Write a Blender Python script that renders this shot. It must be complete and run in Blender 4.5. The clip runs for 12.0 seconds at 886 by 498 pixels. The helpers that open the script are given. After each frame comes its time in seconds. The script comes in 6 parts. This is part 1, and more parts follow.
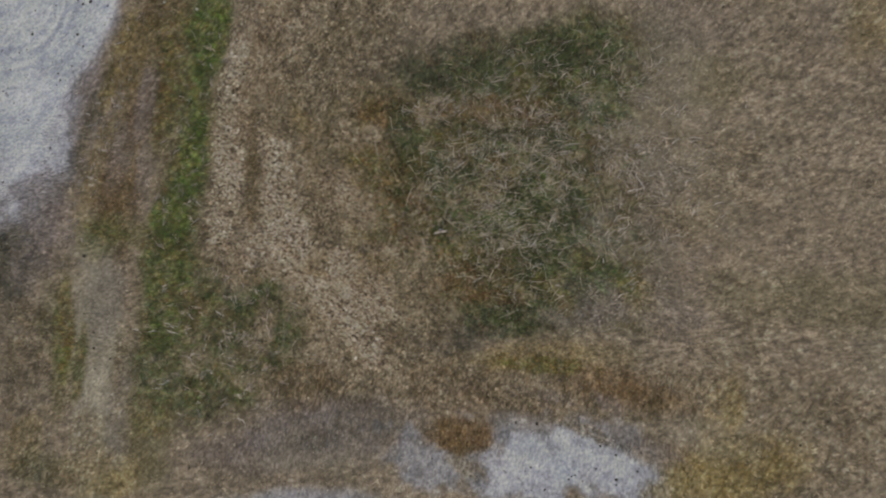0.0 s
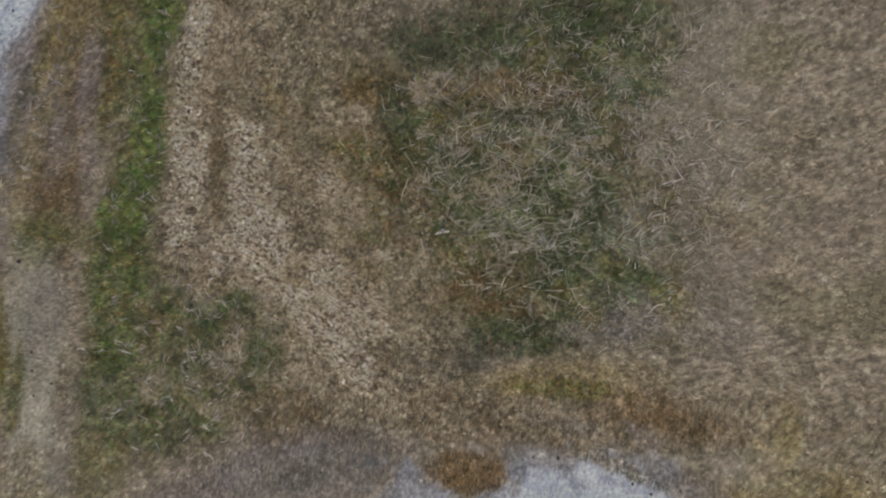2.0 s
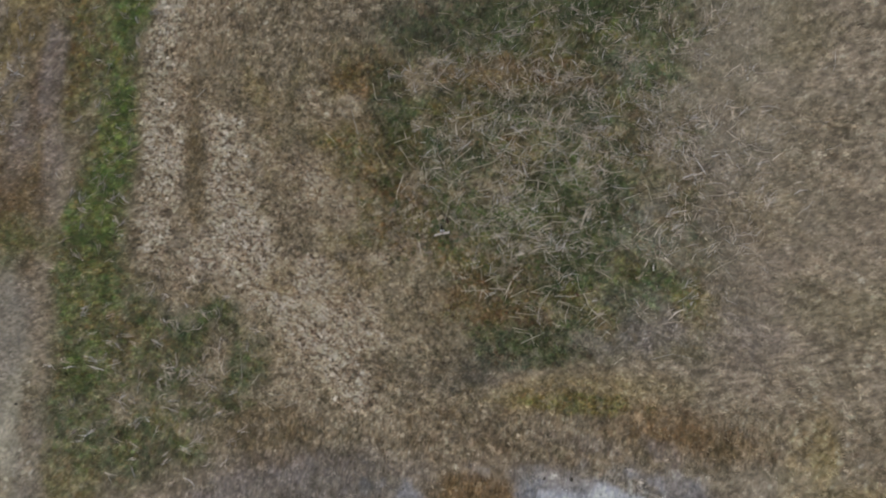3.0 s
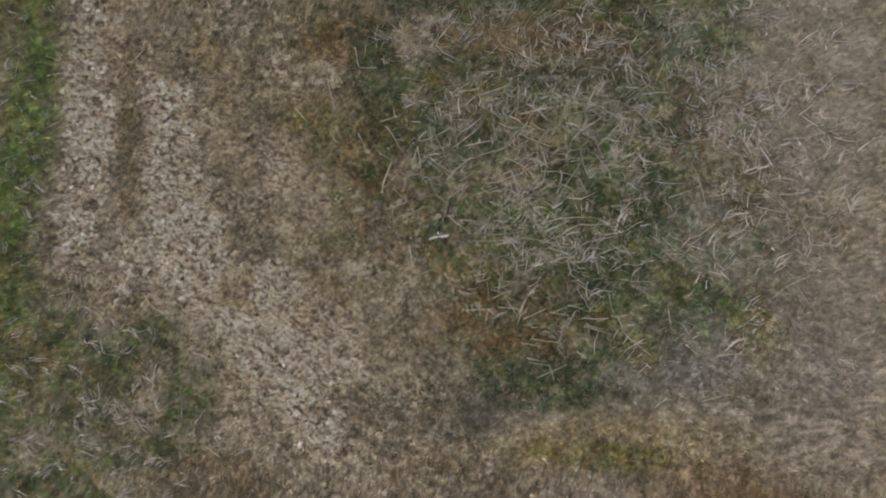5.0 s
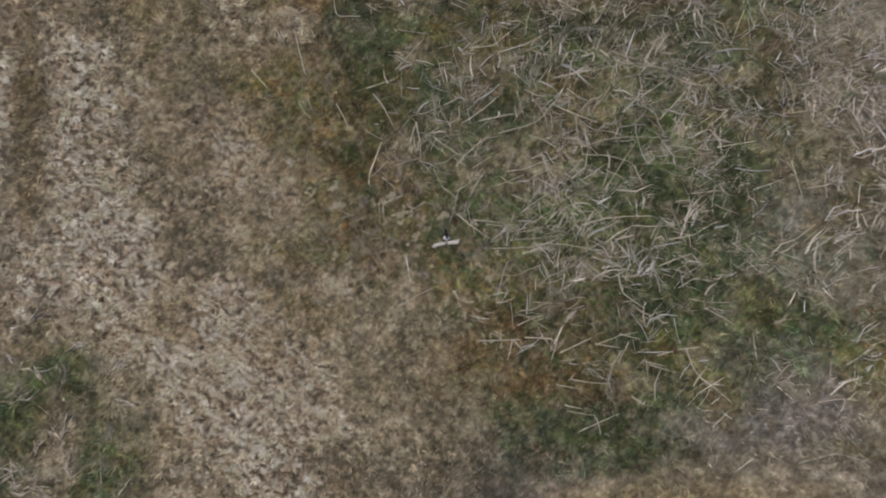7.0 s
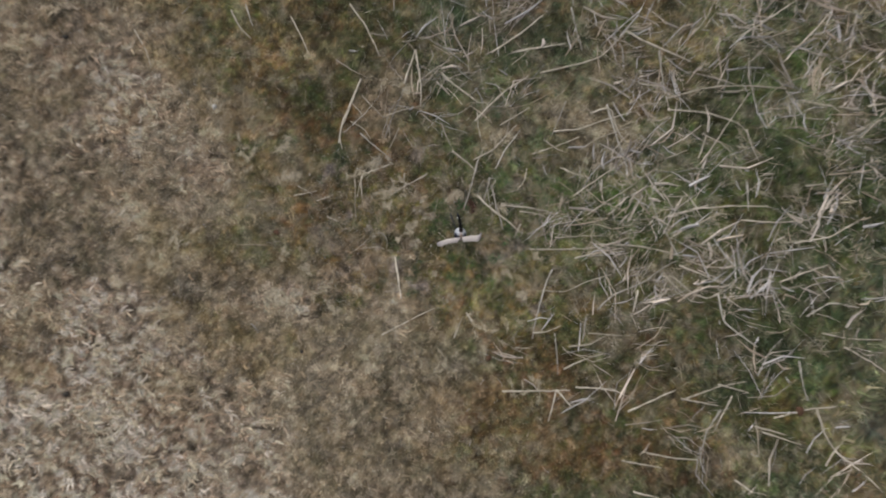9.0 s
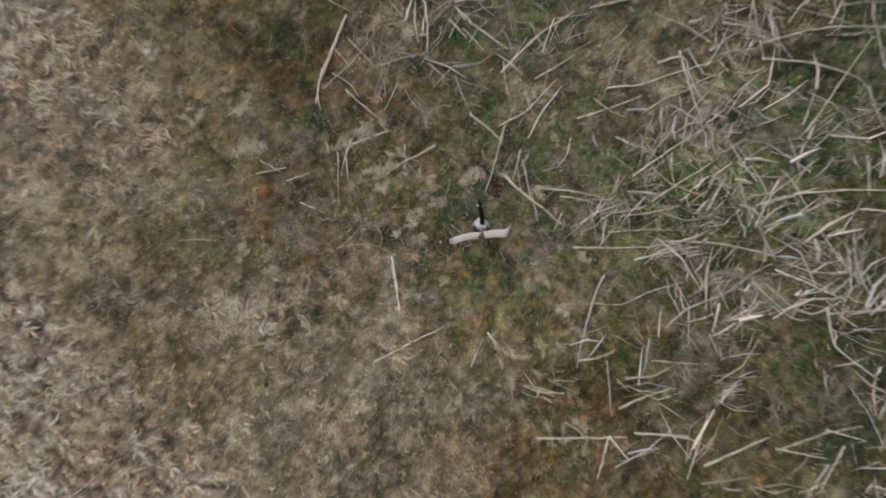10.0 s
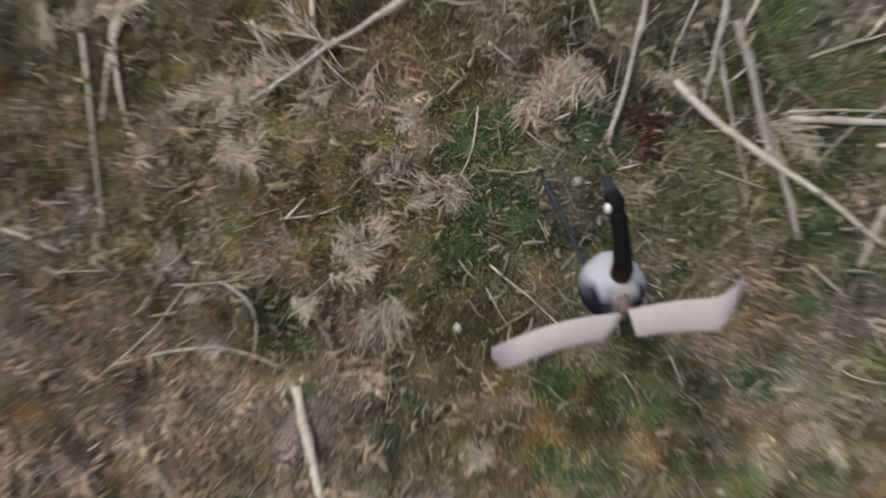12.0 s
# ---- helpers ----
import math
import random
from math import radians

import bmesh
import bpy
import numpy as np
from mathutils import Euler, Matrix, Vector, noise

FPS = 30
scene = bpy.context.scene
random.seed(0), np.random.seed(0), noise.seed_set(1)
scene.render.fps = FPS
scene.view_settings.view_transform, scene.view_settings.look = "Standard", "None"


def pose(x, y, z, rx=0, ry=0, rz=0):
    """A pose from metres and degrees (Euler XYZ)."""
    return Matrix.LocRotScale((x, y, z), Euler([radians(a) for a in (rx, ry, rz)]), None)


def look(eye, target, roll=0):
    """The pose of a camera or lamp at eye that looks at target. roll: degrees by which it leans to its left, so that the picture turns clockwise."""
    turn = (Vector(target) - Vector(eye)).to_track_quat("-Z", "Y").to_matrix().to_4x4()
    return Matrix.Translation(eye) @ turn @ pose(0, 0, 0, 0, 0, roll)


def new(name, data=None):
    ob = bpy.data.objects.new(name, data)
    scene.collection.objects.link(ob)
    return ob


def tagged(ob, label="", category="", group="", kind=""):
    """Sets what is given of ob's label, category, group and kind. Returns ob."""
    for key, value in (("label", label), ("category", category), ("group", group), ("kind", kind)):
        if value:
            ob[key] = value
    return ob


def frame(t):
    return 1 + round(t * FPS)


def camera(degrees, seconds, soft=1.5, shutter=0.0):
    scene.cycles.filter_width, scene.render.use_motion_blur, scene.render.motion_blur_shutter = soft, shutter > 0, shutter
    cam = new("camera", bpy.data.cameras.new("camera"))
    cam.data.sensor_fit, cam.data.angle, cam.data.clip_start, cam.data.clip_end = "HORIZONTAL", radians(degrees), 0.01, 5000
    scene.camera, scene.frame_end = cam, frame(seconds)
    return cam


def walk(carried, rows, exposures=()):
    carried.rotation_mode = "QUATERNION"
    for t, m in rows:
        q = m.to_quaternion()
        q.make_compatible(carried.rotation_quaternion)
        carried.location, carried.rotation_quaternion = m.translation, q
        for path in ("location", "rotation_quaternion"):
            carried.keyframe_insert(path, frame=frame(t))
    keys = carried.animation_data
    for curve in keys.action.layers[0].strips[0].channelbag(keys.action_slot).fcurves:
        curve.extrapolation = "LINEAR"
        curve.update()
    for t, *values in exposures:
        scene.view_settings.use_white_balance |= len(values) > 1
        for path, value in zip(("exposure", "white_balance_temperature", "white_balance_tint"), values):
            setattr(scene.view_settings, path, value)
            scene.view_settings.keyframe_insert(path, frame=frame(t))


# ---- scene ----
PATH = [
    (0.0, pose(4.752, -5.825, 38.763, 6.872, 6.792, 0.363)),
    (0.5, pose(4.310, -5.461, 37.434, 6.574, 6.449, 0.310)),
    (1.0, pose(3.924, -4.990, 36.064, 6.102, 6.154, 0.061)),
    (1.5, pose(3.527, -4.475, 34.578, 5.614, 5.776, 0.034)),
    (2.0, pose(3.091, -3.968, 33.040, 5.140, 5.406, -0.129)),
    (2.5, pose(2.817, -3.577, 31.631, 4.803, 5.164, -0.328)),
    (3.0, pose(2.645, -3.300, 30.219, 4.564, 5.078, -0.848)),
    (5.0, pose(1.804, -2.569, 23.950, 4.814, 4.022, -0.013)),
    (5.5, pose(1.489, -2.398, 22.498, 4.817, 3.705, 0.321)),
    (6.0, pose(1.211, -2.216, 21.044, 4.698, 3.527, -0.263)),
    (6.5, pose(0.951, -1.975, 19.559, 4.471, 3.180, -0.346)),
    (7.0, pose(0.793, -1.437, 17.976, 3.762, 2.917, -0.307)),
    (9.0, pose(-0.379, -0.801, 11.664, 2.599, -0.440, 1.008)),
    (9.5, pose(-0.482, -0.672, 10.215, 1.869, -0.463, 1.031)),
    (10.0, pose(-0.540, -0.469, 8.653, 1.077, -0.330, 1.209)),
    (10.5, pose(-0.463, -0.179, 6.991, -0.718, 0.977, 1.111)),
    (11.0, pose(-0.475, 0.061, 5.468, -2.595, 1.595, 0.308)),
    (11.5, pose(-0.471, 0.188, 3.873, -3.537, 2.189, -1.365)),
    (12.0, pose(-0.497, 0.271, 2.505, -3.479, 1.772, -1.960)),
]
cam = camera(72.0, 12.0, soft=2.05, shutter=0.55)
walk(cam, PATH, [(0.0, -0.16, 6840, 2), (1.0, -0.08, 6700, 2), (3.0, 0.03, 6440, 2), (5.0, 0.05, 6360, 3), (7.0, 0.11, 6400, 4), (10.0, 0.12, 6420, 6), (11.0, 0.16, 6360, 7), (12.0, 0.20, 6330, 11)])

# ---- light: an overcast day ----
SUN_ELEVATION, SUN_AZIMUTH = radians(52), radians(-40)
world = bpy.data.worlds.new("overcast_sky")
scene.world = world
world.use_nodes = True
wn, wl = world.node_tree.nodes, world.node_tree.links
sky = wn.new("ShaderNodeTexSky")
sky.sky_type = "NISHITA"
sky.sun_disc = False
sky.sun_elevation = SUN_ELEVATION
sky.sun_rotation = SUN_AZIMUTH
sky.air_density, sky.dust_density, sky.ozone_density = 1.0, 4.0, 1.0
grey = wn.new("ShaderNodeHueSaturation")
grey.inputs["Saturation"].default_value = 0.35
wl.new(sky.outputs["Color"], grey.inputs["Color"])
wl.new(grey.outputs["Color"], wn["Background"].inputs["Color"])
wn["Background"].inputs["Strength"].default_value = 0.13

sun = new("sun", bpy.data.lights.new("sun", "SUN"))
sun.data.energy = 1.1
sun.data.angle = radians(25)
sun.data.color = (1.0, 0.97, 0.93)
sun.matrix_world = look((math.sin(SUN_AZIMUTH) * 30, math.cos(SUN_AZIMUTH) * 30, 38), (0, 0, 0))


# ---- materials ----
def material(name, rough=0.85, spec=0.2):
    m = bpy.data.materials.new(name)
    m.use_nodes = True
    bsdf = m.node_tree.nodes["Principled BSDF"]
    bsdf.inputs["Roughness"].default_value = rough
    bsdf.inputs["Specular IOR Level"].default_value = spec
    return m, m.node_tree.nodes, m.node_tree.links, bsdf


def noise_node(nodes, links, scale, detail=4.0, rough=0.6, coords=None):
    n = nodes.new("ShaderNodeTexNoise")
    n.inputs["Scale"].default_value = scale
    n.inputs["Detail"].default_value = detail
    n.inputs["Roughness"].default_value = rough
    if coords is not None:
        links.new(coords, n.inputs["Vector"])
    return n


def ramp(nodes, links, fac, *stops):
    r = nodes.new("ShaderNodeValToRGB")
    while len(r.color_ramp.elements) < len(stops):
        r.color_ramp.elements.new(0.5)
    for e, (at, c) in zip(r.color_ramp.elements, stops):
        e.position = at
        e.color = (*c, 1) if len(c) == 3 else c
    links.new(fac, r.inputs["Fac"])
    return r.outputs["Color"]


def multiply(nodes, links, a, b, fac=1.0):
    m = nodes.new("ShaderNodeMix")
    m.data_type, m.blend_type = "RGBA", "MULTIPLY"
    if isinstance(fac, float):
        m.inputs["Factor"].default_value = fac
    else:
        links.new(fac, m.inputs["Factor"])
    links.new(a, m.inputs["A"])
    links.new(b, m.inputs["B"])
    return m.outputs["Result"]


def add_bump(nodes, links, bsdf, height, strength, distance):
    b = nodes.new("ShaderNodeBump")
    b.inputs["Strength"].default_value = strength
    b.inputs["Distance"].default_value = distance
    links.new(height, b.inputs["Height"])
    links.new(b.outputs["Normal"], bsdf.inputs["Normal"])


def ground_material():
    """Soil, thatch and moss: the cover's colour, painted gap shade included, broken up by grain at three scales."""
    m, n, l, bsdf = material("soil_and_thatch", 0.95, 0.1)
    tint = n.new("ShaderNodeVertexColor")
    tint.layer_name = "tint"
    co = n.new("ShaderNodeTexCoord").outputs["Object"]
    fine = noise_node(n, l, 55.0, 5.0, 0.7, co)
    mid = noise_node(n, l, 6.0, 5.0, 0.65, co)
    broad = noise_node(n, l, 0.35, 6.0, 0.6, co)
    c = multiply(n, l, tint.outputs["Color"], ramp(n, l, fine.outputs["Fac"], (0.25, (0.45, 0.43, 0.40)), (0.55, (1.0, 1.0, 1.0)), (0.8, (1.5, 1.45, 1.35))), tint.outputs["Alpha"])
    c = multiply(n, l, c, ramp(n, l, mid.outputs["Fac"], (0.25, (0.62, 0.62, 0.6)), (0.5, (1.0, 1.0, 1.0)), (0.75, (1.35, 1.3, 1.25))))
    c = multiply(n, l, c, ramp(n, l, broad.outputs["Fac"], (0.3, (0.85, 0.86, 0.82)), (0.7, (1.12, 1.1, 1.08))))
    l.new(c, bsdf.inputs["Base Color"])
    add_bump(n, l, bsdf, fine.outputs["Fac"], 0.9, 0.02)
    return m


def blade_material(name, rough=0.8):
    """Leaves and straw, coloured blade by blade."""
    m, n, l, bsdf = material(name, rough, 0.25)
    tint = n.new("ShaderNodeVertexColor")
    tint.layer_name = "tint"
    co = n.new("ShaderNodeTexCoord").outputs["Object"]
    fine = noise_node(n, l, 30.0, 3.0, 0.6, co)
    c = multiply(n, l, tint.outputs["Color"], ramp(n, l, fine.outputs["Fac"], (0.3, (0.75, 0.74, 0.72)), (0.7, (1.2, 1.18, 1.12))))
    l.new(c, bsdf.inputs["Base Color"])
    return m


def stalk_material(name, dark, light):
    """Weathered dead stem: long grain, stains, a fibrous relief, each stem its own tone."""
    m, n, l, bsdf = material(name, 0.75, 0.25)
    co = n.new("ShaderNodeTexCoord").outputs["Object"]
    grain = noise_node(n, l, 40.0, 5.0, 0.65, co)
    stain = noise_node(n, l, 7.0, 3.0, 0.6, co)
    info = n.new("ShaderNodeObjectInfo")
    c = ramp(n, l, grain.outputs["Fac"], (0.25, dark), (0.7, light))
    c = multiply(n, l, c, ramp(n, l, stain.outputs["Fac"], (0.3, (0.72, 0.70, 0.66)), (0.6, (1.05, 1.05, 1.05))))
    c = multiply(n, l, c, ramp(n, l, info.outputs["Random"], (0.0, (0.72, 0.70, 0.68)), (1.0, (1.12, 1.10, 1.08))))
    l.new(c, bsdf.inputs["Base Color"])
    add_bump(n, l, bsdf, grain.outputs["Fac"], 0.5, 0.004)
    return m


def speckled_material(name, dark, light, rough=0.9, scale=30.0):
    m, n, l, bsdf = material(name, rough, 0.2)
    co = n.new("ShaderNodeTexCoord").outputs["Object"]
    grain = noise_node(n, l, scale, 6.0, 0.65, co)
    l.new(ramp(n, l, grain.outputs["Fac"], (0.3, dark), (0.7, light)), bsdf.inputs["Base Color"])
    add_bump(n, l, bsdf, grain.outputs["Fac"], 0.6, 0.01)
    return m


MAT_GROUND = ground_material()
MAT_GRASS = blade_material("grass_blades", 0.75)
MAT_STRAW = blade_material("dry_straw", 0.7)
MAT_CUSHION = blade_material("matted_thatch", 0.9)
MAT_STALK = {
    "pale": stalk_material("pale_dead_stalk", (0.37, 0.32, 0.265), (0.62, 0.56, 0.485)),
    "grey": stalk_material("grey_weathered_stalk", (0.30, 0.28, 0.26), (0.52, 0.48, 0.44)),
    "brown": stalk_material("brown_dead_stalk", (0.17, 0.125, 0.08), (0.36, 0.28, 0.19)),
}

MAT_RUST = speckled_material("rust_brown_earth", (0.05, 0.026, 0.016), (0.12, 0.066, 0.042))
MAT_STONE = speckled_material("pale_stone", (0.30, 0.27, 0.24), (0.48, 0.45, 0.42))
MAT_CLOD = speckled_material("dark_clod", (0.025, 0.022, 0.02), (0.07, 0.06, 0.05))
MAT_STAKE = speckled_material("black_painted_steel", (0.016, 0.018, 0.024), (0.04, 0.044, 0.055), 0.5)


# ---- fields of noise, over arrays of places ----
TABLE = np.random.default_rng(5).random((256, 256))


def value_noise(x, y, size, seed=0):
    x, y = x / size + seed * 17.31, y / size + seed * 9.77
    i, j = np.floor(x).astype(int), np.floor(y).astype(int)
    u, v = x - i, y - j
    u, v = u * u * (3 - 2 * u), v * v * (3 - 2 * v)
    a, b = TABLE[i % 256, j % 256], TABLE[(i + 1) % 256, j % 256]
    c, d = TABLE[i % 256, (j + 1) % 256], TABLE[(i + 1) % 256, (j + 1) % 256]
    return (a * (1 - u) + b * u) * (1 - v) + (c * (1 - u) + d * u) * v


def fbm(x, y, size, octaves=3, seed=0):
    total, weight, amount = 0.0, 0.0, 1.0
    for k in range(octaves):
        total = total + amount * value_noise(x, y, size / 2**k, seed + 3 * k)
        weight, amount = weight + amount, amount * 0.55
    return total / weight


def clumps(x, y, size, seed):
    """Rounded lumps with narrow gaps: about 1 amid a lump, 0 in the gap; and each lump's own random number."""
    u, v = x / size + 40.0 * value_noise(x, y, 3.0, seed) * 0.05 + 500, y / size + 500
    i, j = np.floor(u).astype(int), np.floor(v).astype(int)
    first, second = np.full(len(x), 9.0), np.full(len(x), 9.0)
    own = np.zeros(len(x))
    for di in (-1, 0, 1):
        for dj in (-1, 0, 1):
            a, b = i + di, j + dj
            jx, jy = TABLE[(a + seed) % 256, b % 256], TABLE[b % 256, (a + 3 * seed + 7) % 256]
            d = np.hypot(u - a - jx, v - b - jy)
            closer = d < first
            second = np.where(closer, first, np.minimum(second, d))
            own = np.where(closer, TABLE[(a + 11) % 256, (b + 5 * seed) % 256], own)
            first = np.minimum(first, d)
    return np.clip((second - first) / 0.45, 0, 1), own


def srgb(r, g, b):
    """A cover's base colour from its tone by eye under the grey sky."""
    lin = [((v / 255 + 0.055) / 1.055) ** 2.4 for v in (r, g, b)]
    return np.array([1.25 * lin[0], 1.32 * lin[1], 1.55 * lin[2]])


# ---- what covers the ground: colour, density of blades, their length, share of dead blades, patchiness ----
COVER = {
    "stubble": (srgb(132, 116, 98), 0.45, 0.10, 0.75, 0.32),
    "straw": (srgb(161, 137, 115), 0.8, 0.055, 0.95, 1.15),
    "thatch": (srgb(122, 105, 84), 0.9, 0.10, 0.70, 1.15),
    "brown": (srgb(105, 86, 62), 0.9, 0.10, 0.55, 1.0),
    "rust": (srgb(102, 78, 52), 0.7, 0.09, 0.55, 0.9),
    "olive": (srgb(100, 92, 58), 0.9, 0.09, 0.40, 0.9),
    "umber": (srgb(84, 68, 45), 0.9, 0.09, 0.40, 1.1),
    "golden": (srgb(102, 86, 45), 0.9, 0.08, 0.35, 1.1),
    "green": (srgb(70, 72, 43), 1.0, 0.13, 0.30, 1.25),
    "dark": (srgb(54, 55, 35), 1.0, 0.14, 0.25, 1.25),
    "bright": (srgb(84, 91, 42), 1.0, 0.12, 0.15, 1.0),
    "pale": (srgb(154, 154, 163), 0.03, 0.05, 0.9, 0.22),
    "mauve": (srgb(113, 101, 97), 0.35, 0.07, 0.75, 0.55),
    "track": (srgb(134, 124, 107), 0.2, 0.06, 0.65, 0.35),
    # dark ground, and in places shadow put into the ground's colour
    "dark_and_shaded": (srgb(74, 68, 62), 0.5, 0.08, 0.5, 0.9),
    "ochre": (srgb(134, 114, 73), 0.8, 0.10, 0.65, 0.9),
}
ROUGH_MIX = np.array([srgb(74, 88, 40), srgb(92, 74, 44), srgb(48, 56, 32), srgb(66, 70, 46), srgb(86, 80, 40), srgb(54, 74, 44), srgb(112, 100, 82), srgb(66, 54, 34)])
DRY_MIX = np.array([srgb(132, 112, 88), srgb(94, 80, 54), srgb(140, 114, 78), srgb(98, 86, 56), srgb(110, 82, 52), srgb(112, 98, 80), srgb(146, 128, 108), srgb(90, 77, 50)])
DEAD_TONE, LIVE_TONE = np.array((0.37, 0.315, 0.255)), np.array((0.056, 0.074, 0.040))
PATCHES = []


def patch(cover, x, y, along, across, turn=0.0, amount=0.8, soft=0.45, ragged=0.35):
    """An oval of ground cover about (x, y), its edge ragged by noise."""
    PATCHES.append((cover, x, y, along, across, radians(turn), min(1.0, 1.1 * amount), 0.7 * soft, ragged, len(PATCHES)))


# the pale bare ground beyond the verge
patch("pale", -33.0, 16.0, 10.4, 8.8, 60, 0.95, 0.14, 0.14)
patch("pale", -32.2, 4.8, 6.5, 4.6, 80, 0.7, 0.3, 0.35)
patch("mauve", -27.2, 6.5, 8.0, 1.6, 72, 0.75, 0.5)
patch("mauve", -28.5, 0.5, 3.2, 2.4, 0, 0.8, 0.5)
patch("dark_and_shaded", -30.6, -2.0, 2.4, 2.2, 0, 0.8, 0.5)
patch("dark_and_shaded", -29.5, -7.5, 5.0, 1.8, 95, 0.3, 0.6)
# the verge: brown strip, bright green strip
patch("brown", -22.0, 8.0, 12.0, 2.7, 78, 0.85, 0.3)
patch("ochre", -24.6, 8.0, 9.0, 0.9, 76, 0.25, 0.6)
patch("mauve", -22.4, 7.0, 4.2, 1.0, 78, 0.6, 0.6)
patch("olive", -19.0, 11.0, 6.5, 1.3, 80, 0.45, 0.5)
patch("bright", -16.6, 14.5, 4.0, 1.4, 85, 0.8, 0.6, 0.7)
patch("bright", -17.5, 6.0, 6.5, 1.2, 82, 0.8, 0.6, 0.7)
patch("bright", -18.6, 1.5, 3.2, 1.5, 75, 0.75, 0.6, 0.7)
patch("green", -18.5, -3.5, 5.0, 2.0, 85, 0.8, 0.5)
# old track with a mossy crown
patch("track", -23.3, -9.0, 9.5, 2.0, 96, 0.95, 0.35)
patch("track", -23.0, -14.5, 4.5, 1.7, 92, 0.8, 0.4)
patch("olive", -25.9, -6.5, 4.0, 0.7, 95, 0.7, 0.5)
patch("olive", -19.4, -13.0, 1.6, 4.0, 0, 0.5, 0.6)
patch("ochre", -22.5, -16.0, 3.0, 1.6, 0, 0.5, 0.6)
# the thatch between verge and rough ground, with two strips of bleached straw
patch("thatch", -9.5, 6.5, 12.5, 7.0, 80, 0.9, 0.35)
patch("thatch", -6.0, -4.0, 8.0, 7.0, 0, 0.85, 0.4)
patch("straw", -14.6, 6.5, 8.0, 1.2, 86, 0.85, 0.35)
patch("brown", -12.6, 11.0, 5.0, 1.4, 80, 0.5, 0.6)
patch("brown", -5.4, 4.2, 3.0, 1.8, 40, 0.4, 0.5, 0.6)
patch("mauve", -12.2, -0.5, 2.0, 1.2, 0, 0.35, 0.6)
# the green corner beside the track
patch("green", -14.5, -7.5, 5.6, 3.8, 20, 0.9, 0.35)
patch("bright", -17.6, -6.5, 2.8, 1.6, 60, 0.3, 0.6)
patch("dark", -13.0, -6.0, 2.6, 1.6, -20, 0.2, 0.5, 0.7)
patch("thatch", -12.4, -7.6, 1.6, 0.8, 30, 0.4, 0.6, 0.8)
patch("brown", -9.8, -9.6, 2.2, 1.2, 0, 0.6, 0.5)
# the rough green ground
patch("green", 4.5, 4.0, 8.0, 6.8, 15, 0.9, 0.35)
patch("green", 7.5, 10.8, 6.5, 3.2, 10, 0.8, 0.45)
patch("green", 4.0, -2.6, 7.0, 3.6, 5, 0.6, 0.5)
patch("dark", 0.5, 11.0, 5.0, 2.2, 10, 0.55, 0.6)
patch("dark", -0.6, 4.2, 2.4, 2.4, 0, 0.35, 0.5, 0.6)
patch("dark", 2.2, -4.8, 3.0, 1.3, 0, 0.5, 0.6)
patch("bright", 3.6, 6.4, 2.4, 0.9, -8, 0.5, 0.6)
patch("bright", 10.8, 7.4, 1.4, 0.8, 0, 0.5, 0.6)
patch("bright", 9.0, 4.6, 1.5, 0.8, 0, 0.4, 0.6)
patch("brown", 2.6, 8.2, 3.0, 1.0, 0, 0.7, 0.5)
patch("rust", -3.4, 7.8, 2.0, 0.9, 0, 0.55, 0.6)
patch("mauve", 9.5, 6.0, 3.4, 2.6, 0, 0.35, 0.7)
patch("thatch", 12.4, 3.0, 3.0, 3.6, 0, 0.6, 0.6)
patch("dark", 11.6, -1.4, 2.2, 2.2, 0, 0.45, 0.6)
patch("stubble", 14.4, 9.0, 2.6, 5.0, 0, 0.5, 0.6)
# orange and rusty thatch
patch("brown", -3.4, 1.6, 2.6, 2.6, 30, 0.8, 0.5)
patch("rust", -3.0, 0.8, 1.3, 0.9, 30, 0.3, 0.6, 0.6)
patch("olive", -1.6, 0.0, 1.6, 1.4, 0, 0.4, 0.6)
patch("rust", 1.9, -3.6, 2.0, 1.0, -15, 0.4, 0.5, 0.6)
patch("thatch", -0.6, -3.2, 2.0, 2.0, 0, 0.55, 0.6)
patch("dark_and_shaded", 0.8, -6.6, 2.2, 1.0, 10, 0.3, 0.7)
patch("ochre", 6.6, -8.0, 5.0, 1.1, 2, 0.35, 0.5)
patch("umber", 5.0, -7.8, 2.6, 0.7, 0, 0.25, 0.5)
patch("thatch", 8.0, -9.6, 9.0, 1.8, -4, 0.6, 0.5)
patch("rust", 2.0, -10.4, 4.0, 1.6, -10, 0.3, 0.6)
patch("rust", 11.0, -9.8, 4.0, 1.2, -12, 0.6, 0.6)
patch("mauve", -8.0, -12.6, 5.5, 1.8, 10, 0.75, 0.5)
patch("mauve", -12.0, -14.2, 4.0, 1.2, 0, 0.5, 0.6)
# bare pale ground by the lower rim
patch("pale", 5.0, -14.7, 3.8, 1.9, -15, 0.7, 0.5, 0.8)
patch("pale", 9.6, -14.0, 4.6, 1.7, -22, 0.5, 0.6, 0.9)
patch("pale", -1.0, -14.4, 3.0, 1.5, -25, 0.5, 0.6, 0.9)
patch("pale", -9.0, -17.4, 5.0, 1.0, 5, 0.5, 0.5)
patch("rust", 1.4, -12.8, 2.0, 1.1, 0, 0.8, 0.4)
patch("ochre", 16.6, -15.0, 4.4, 2.2, 20, 0.75, 0.5)
patch("ochre", 16.6, -11.5, 2.6, 0.9, 75, 0.5, 0.6)
patch("thatch", 22.0, -12.0, 6.0, 3.0, 10, 0.4, 0.6)
patch("ochre", 27.0, 13.5, 3.4, 1.6, 70, 0.4, 0.6)
patch("olive", 24.0, -4.5, 9.0, 1.6, -4, 0.3, 0.7)
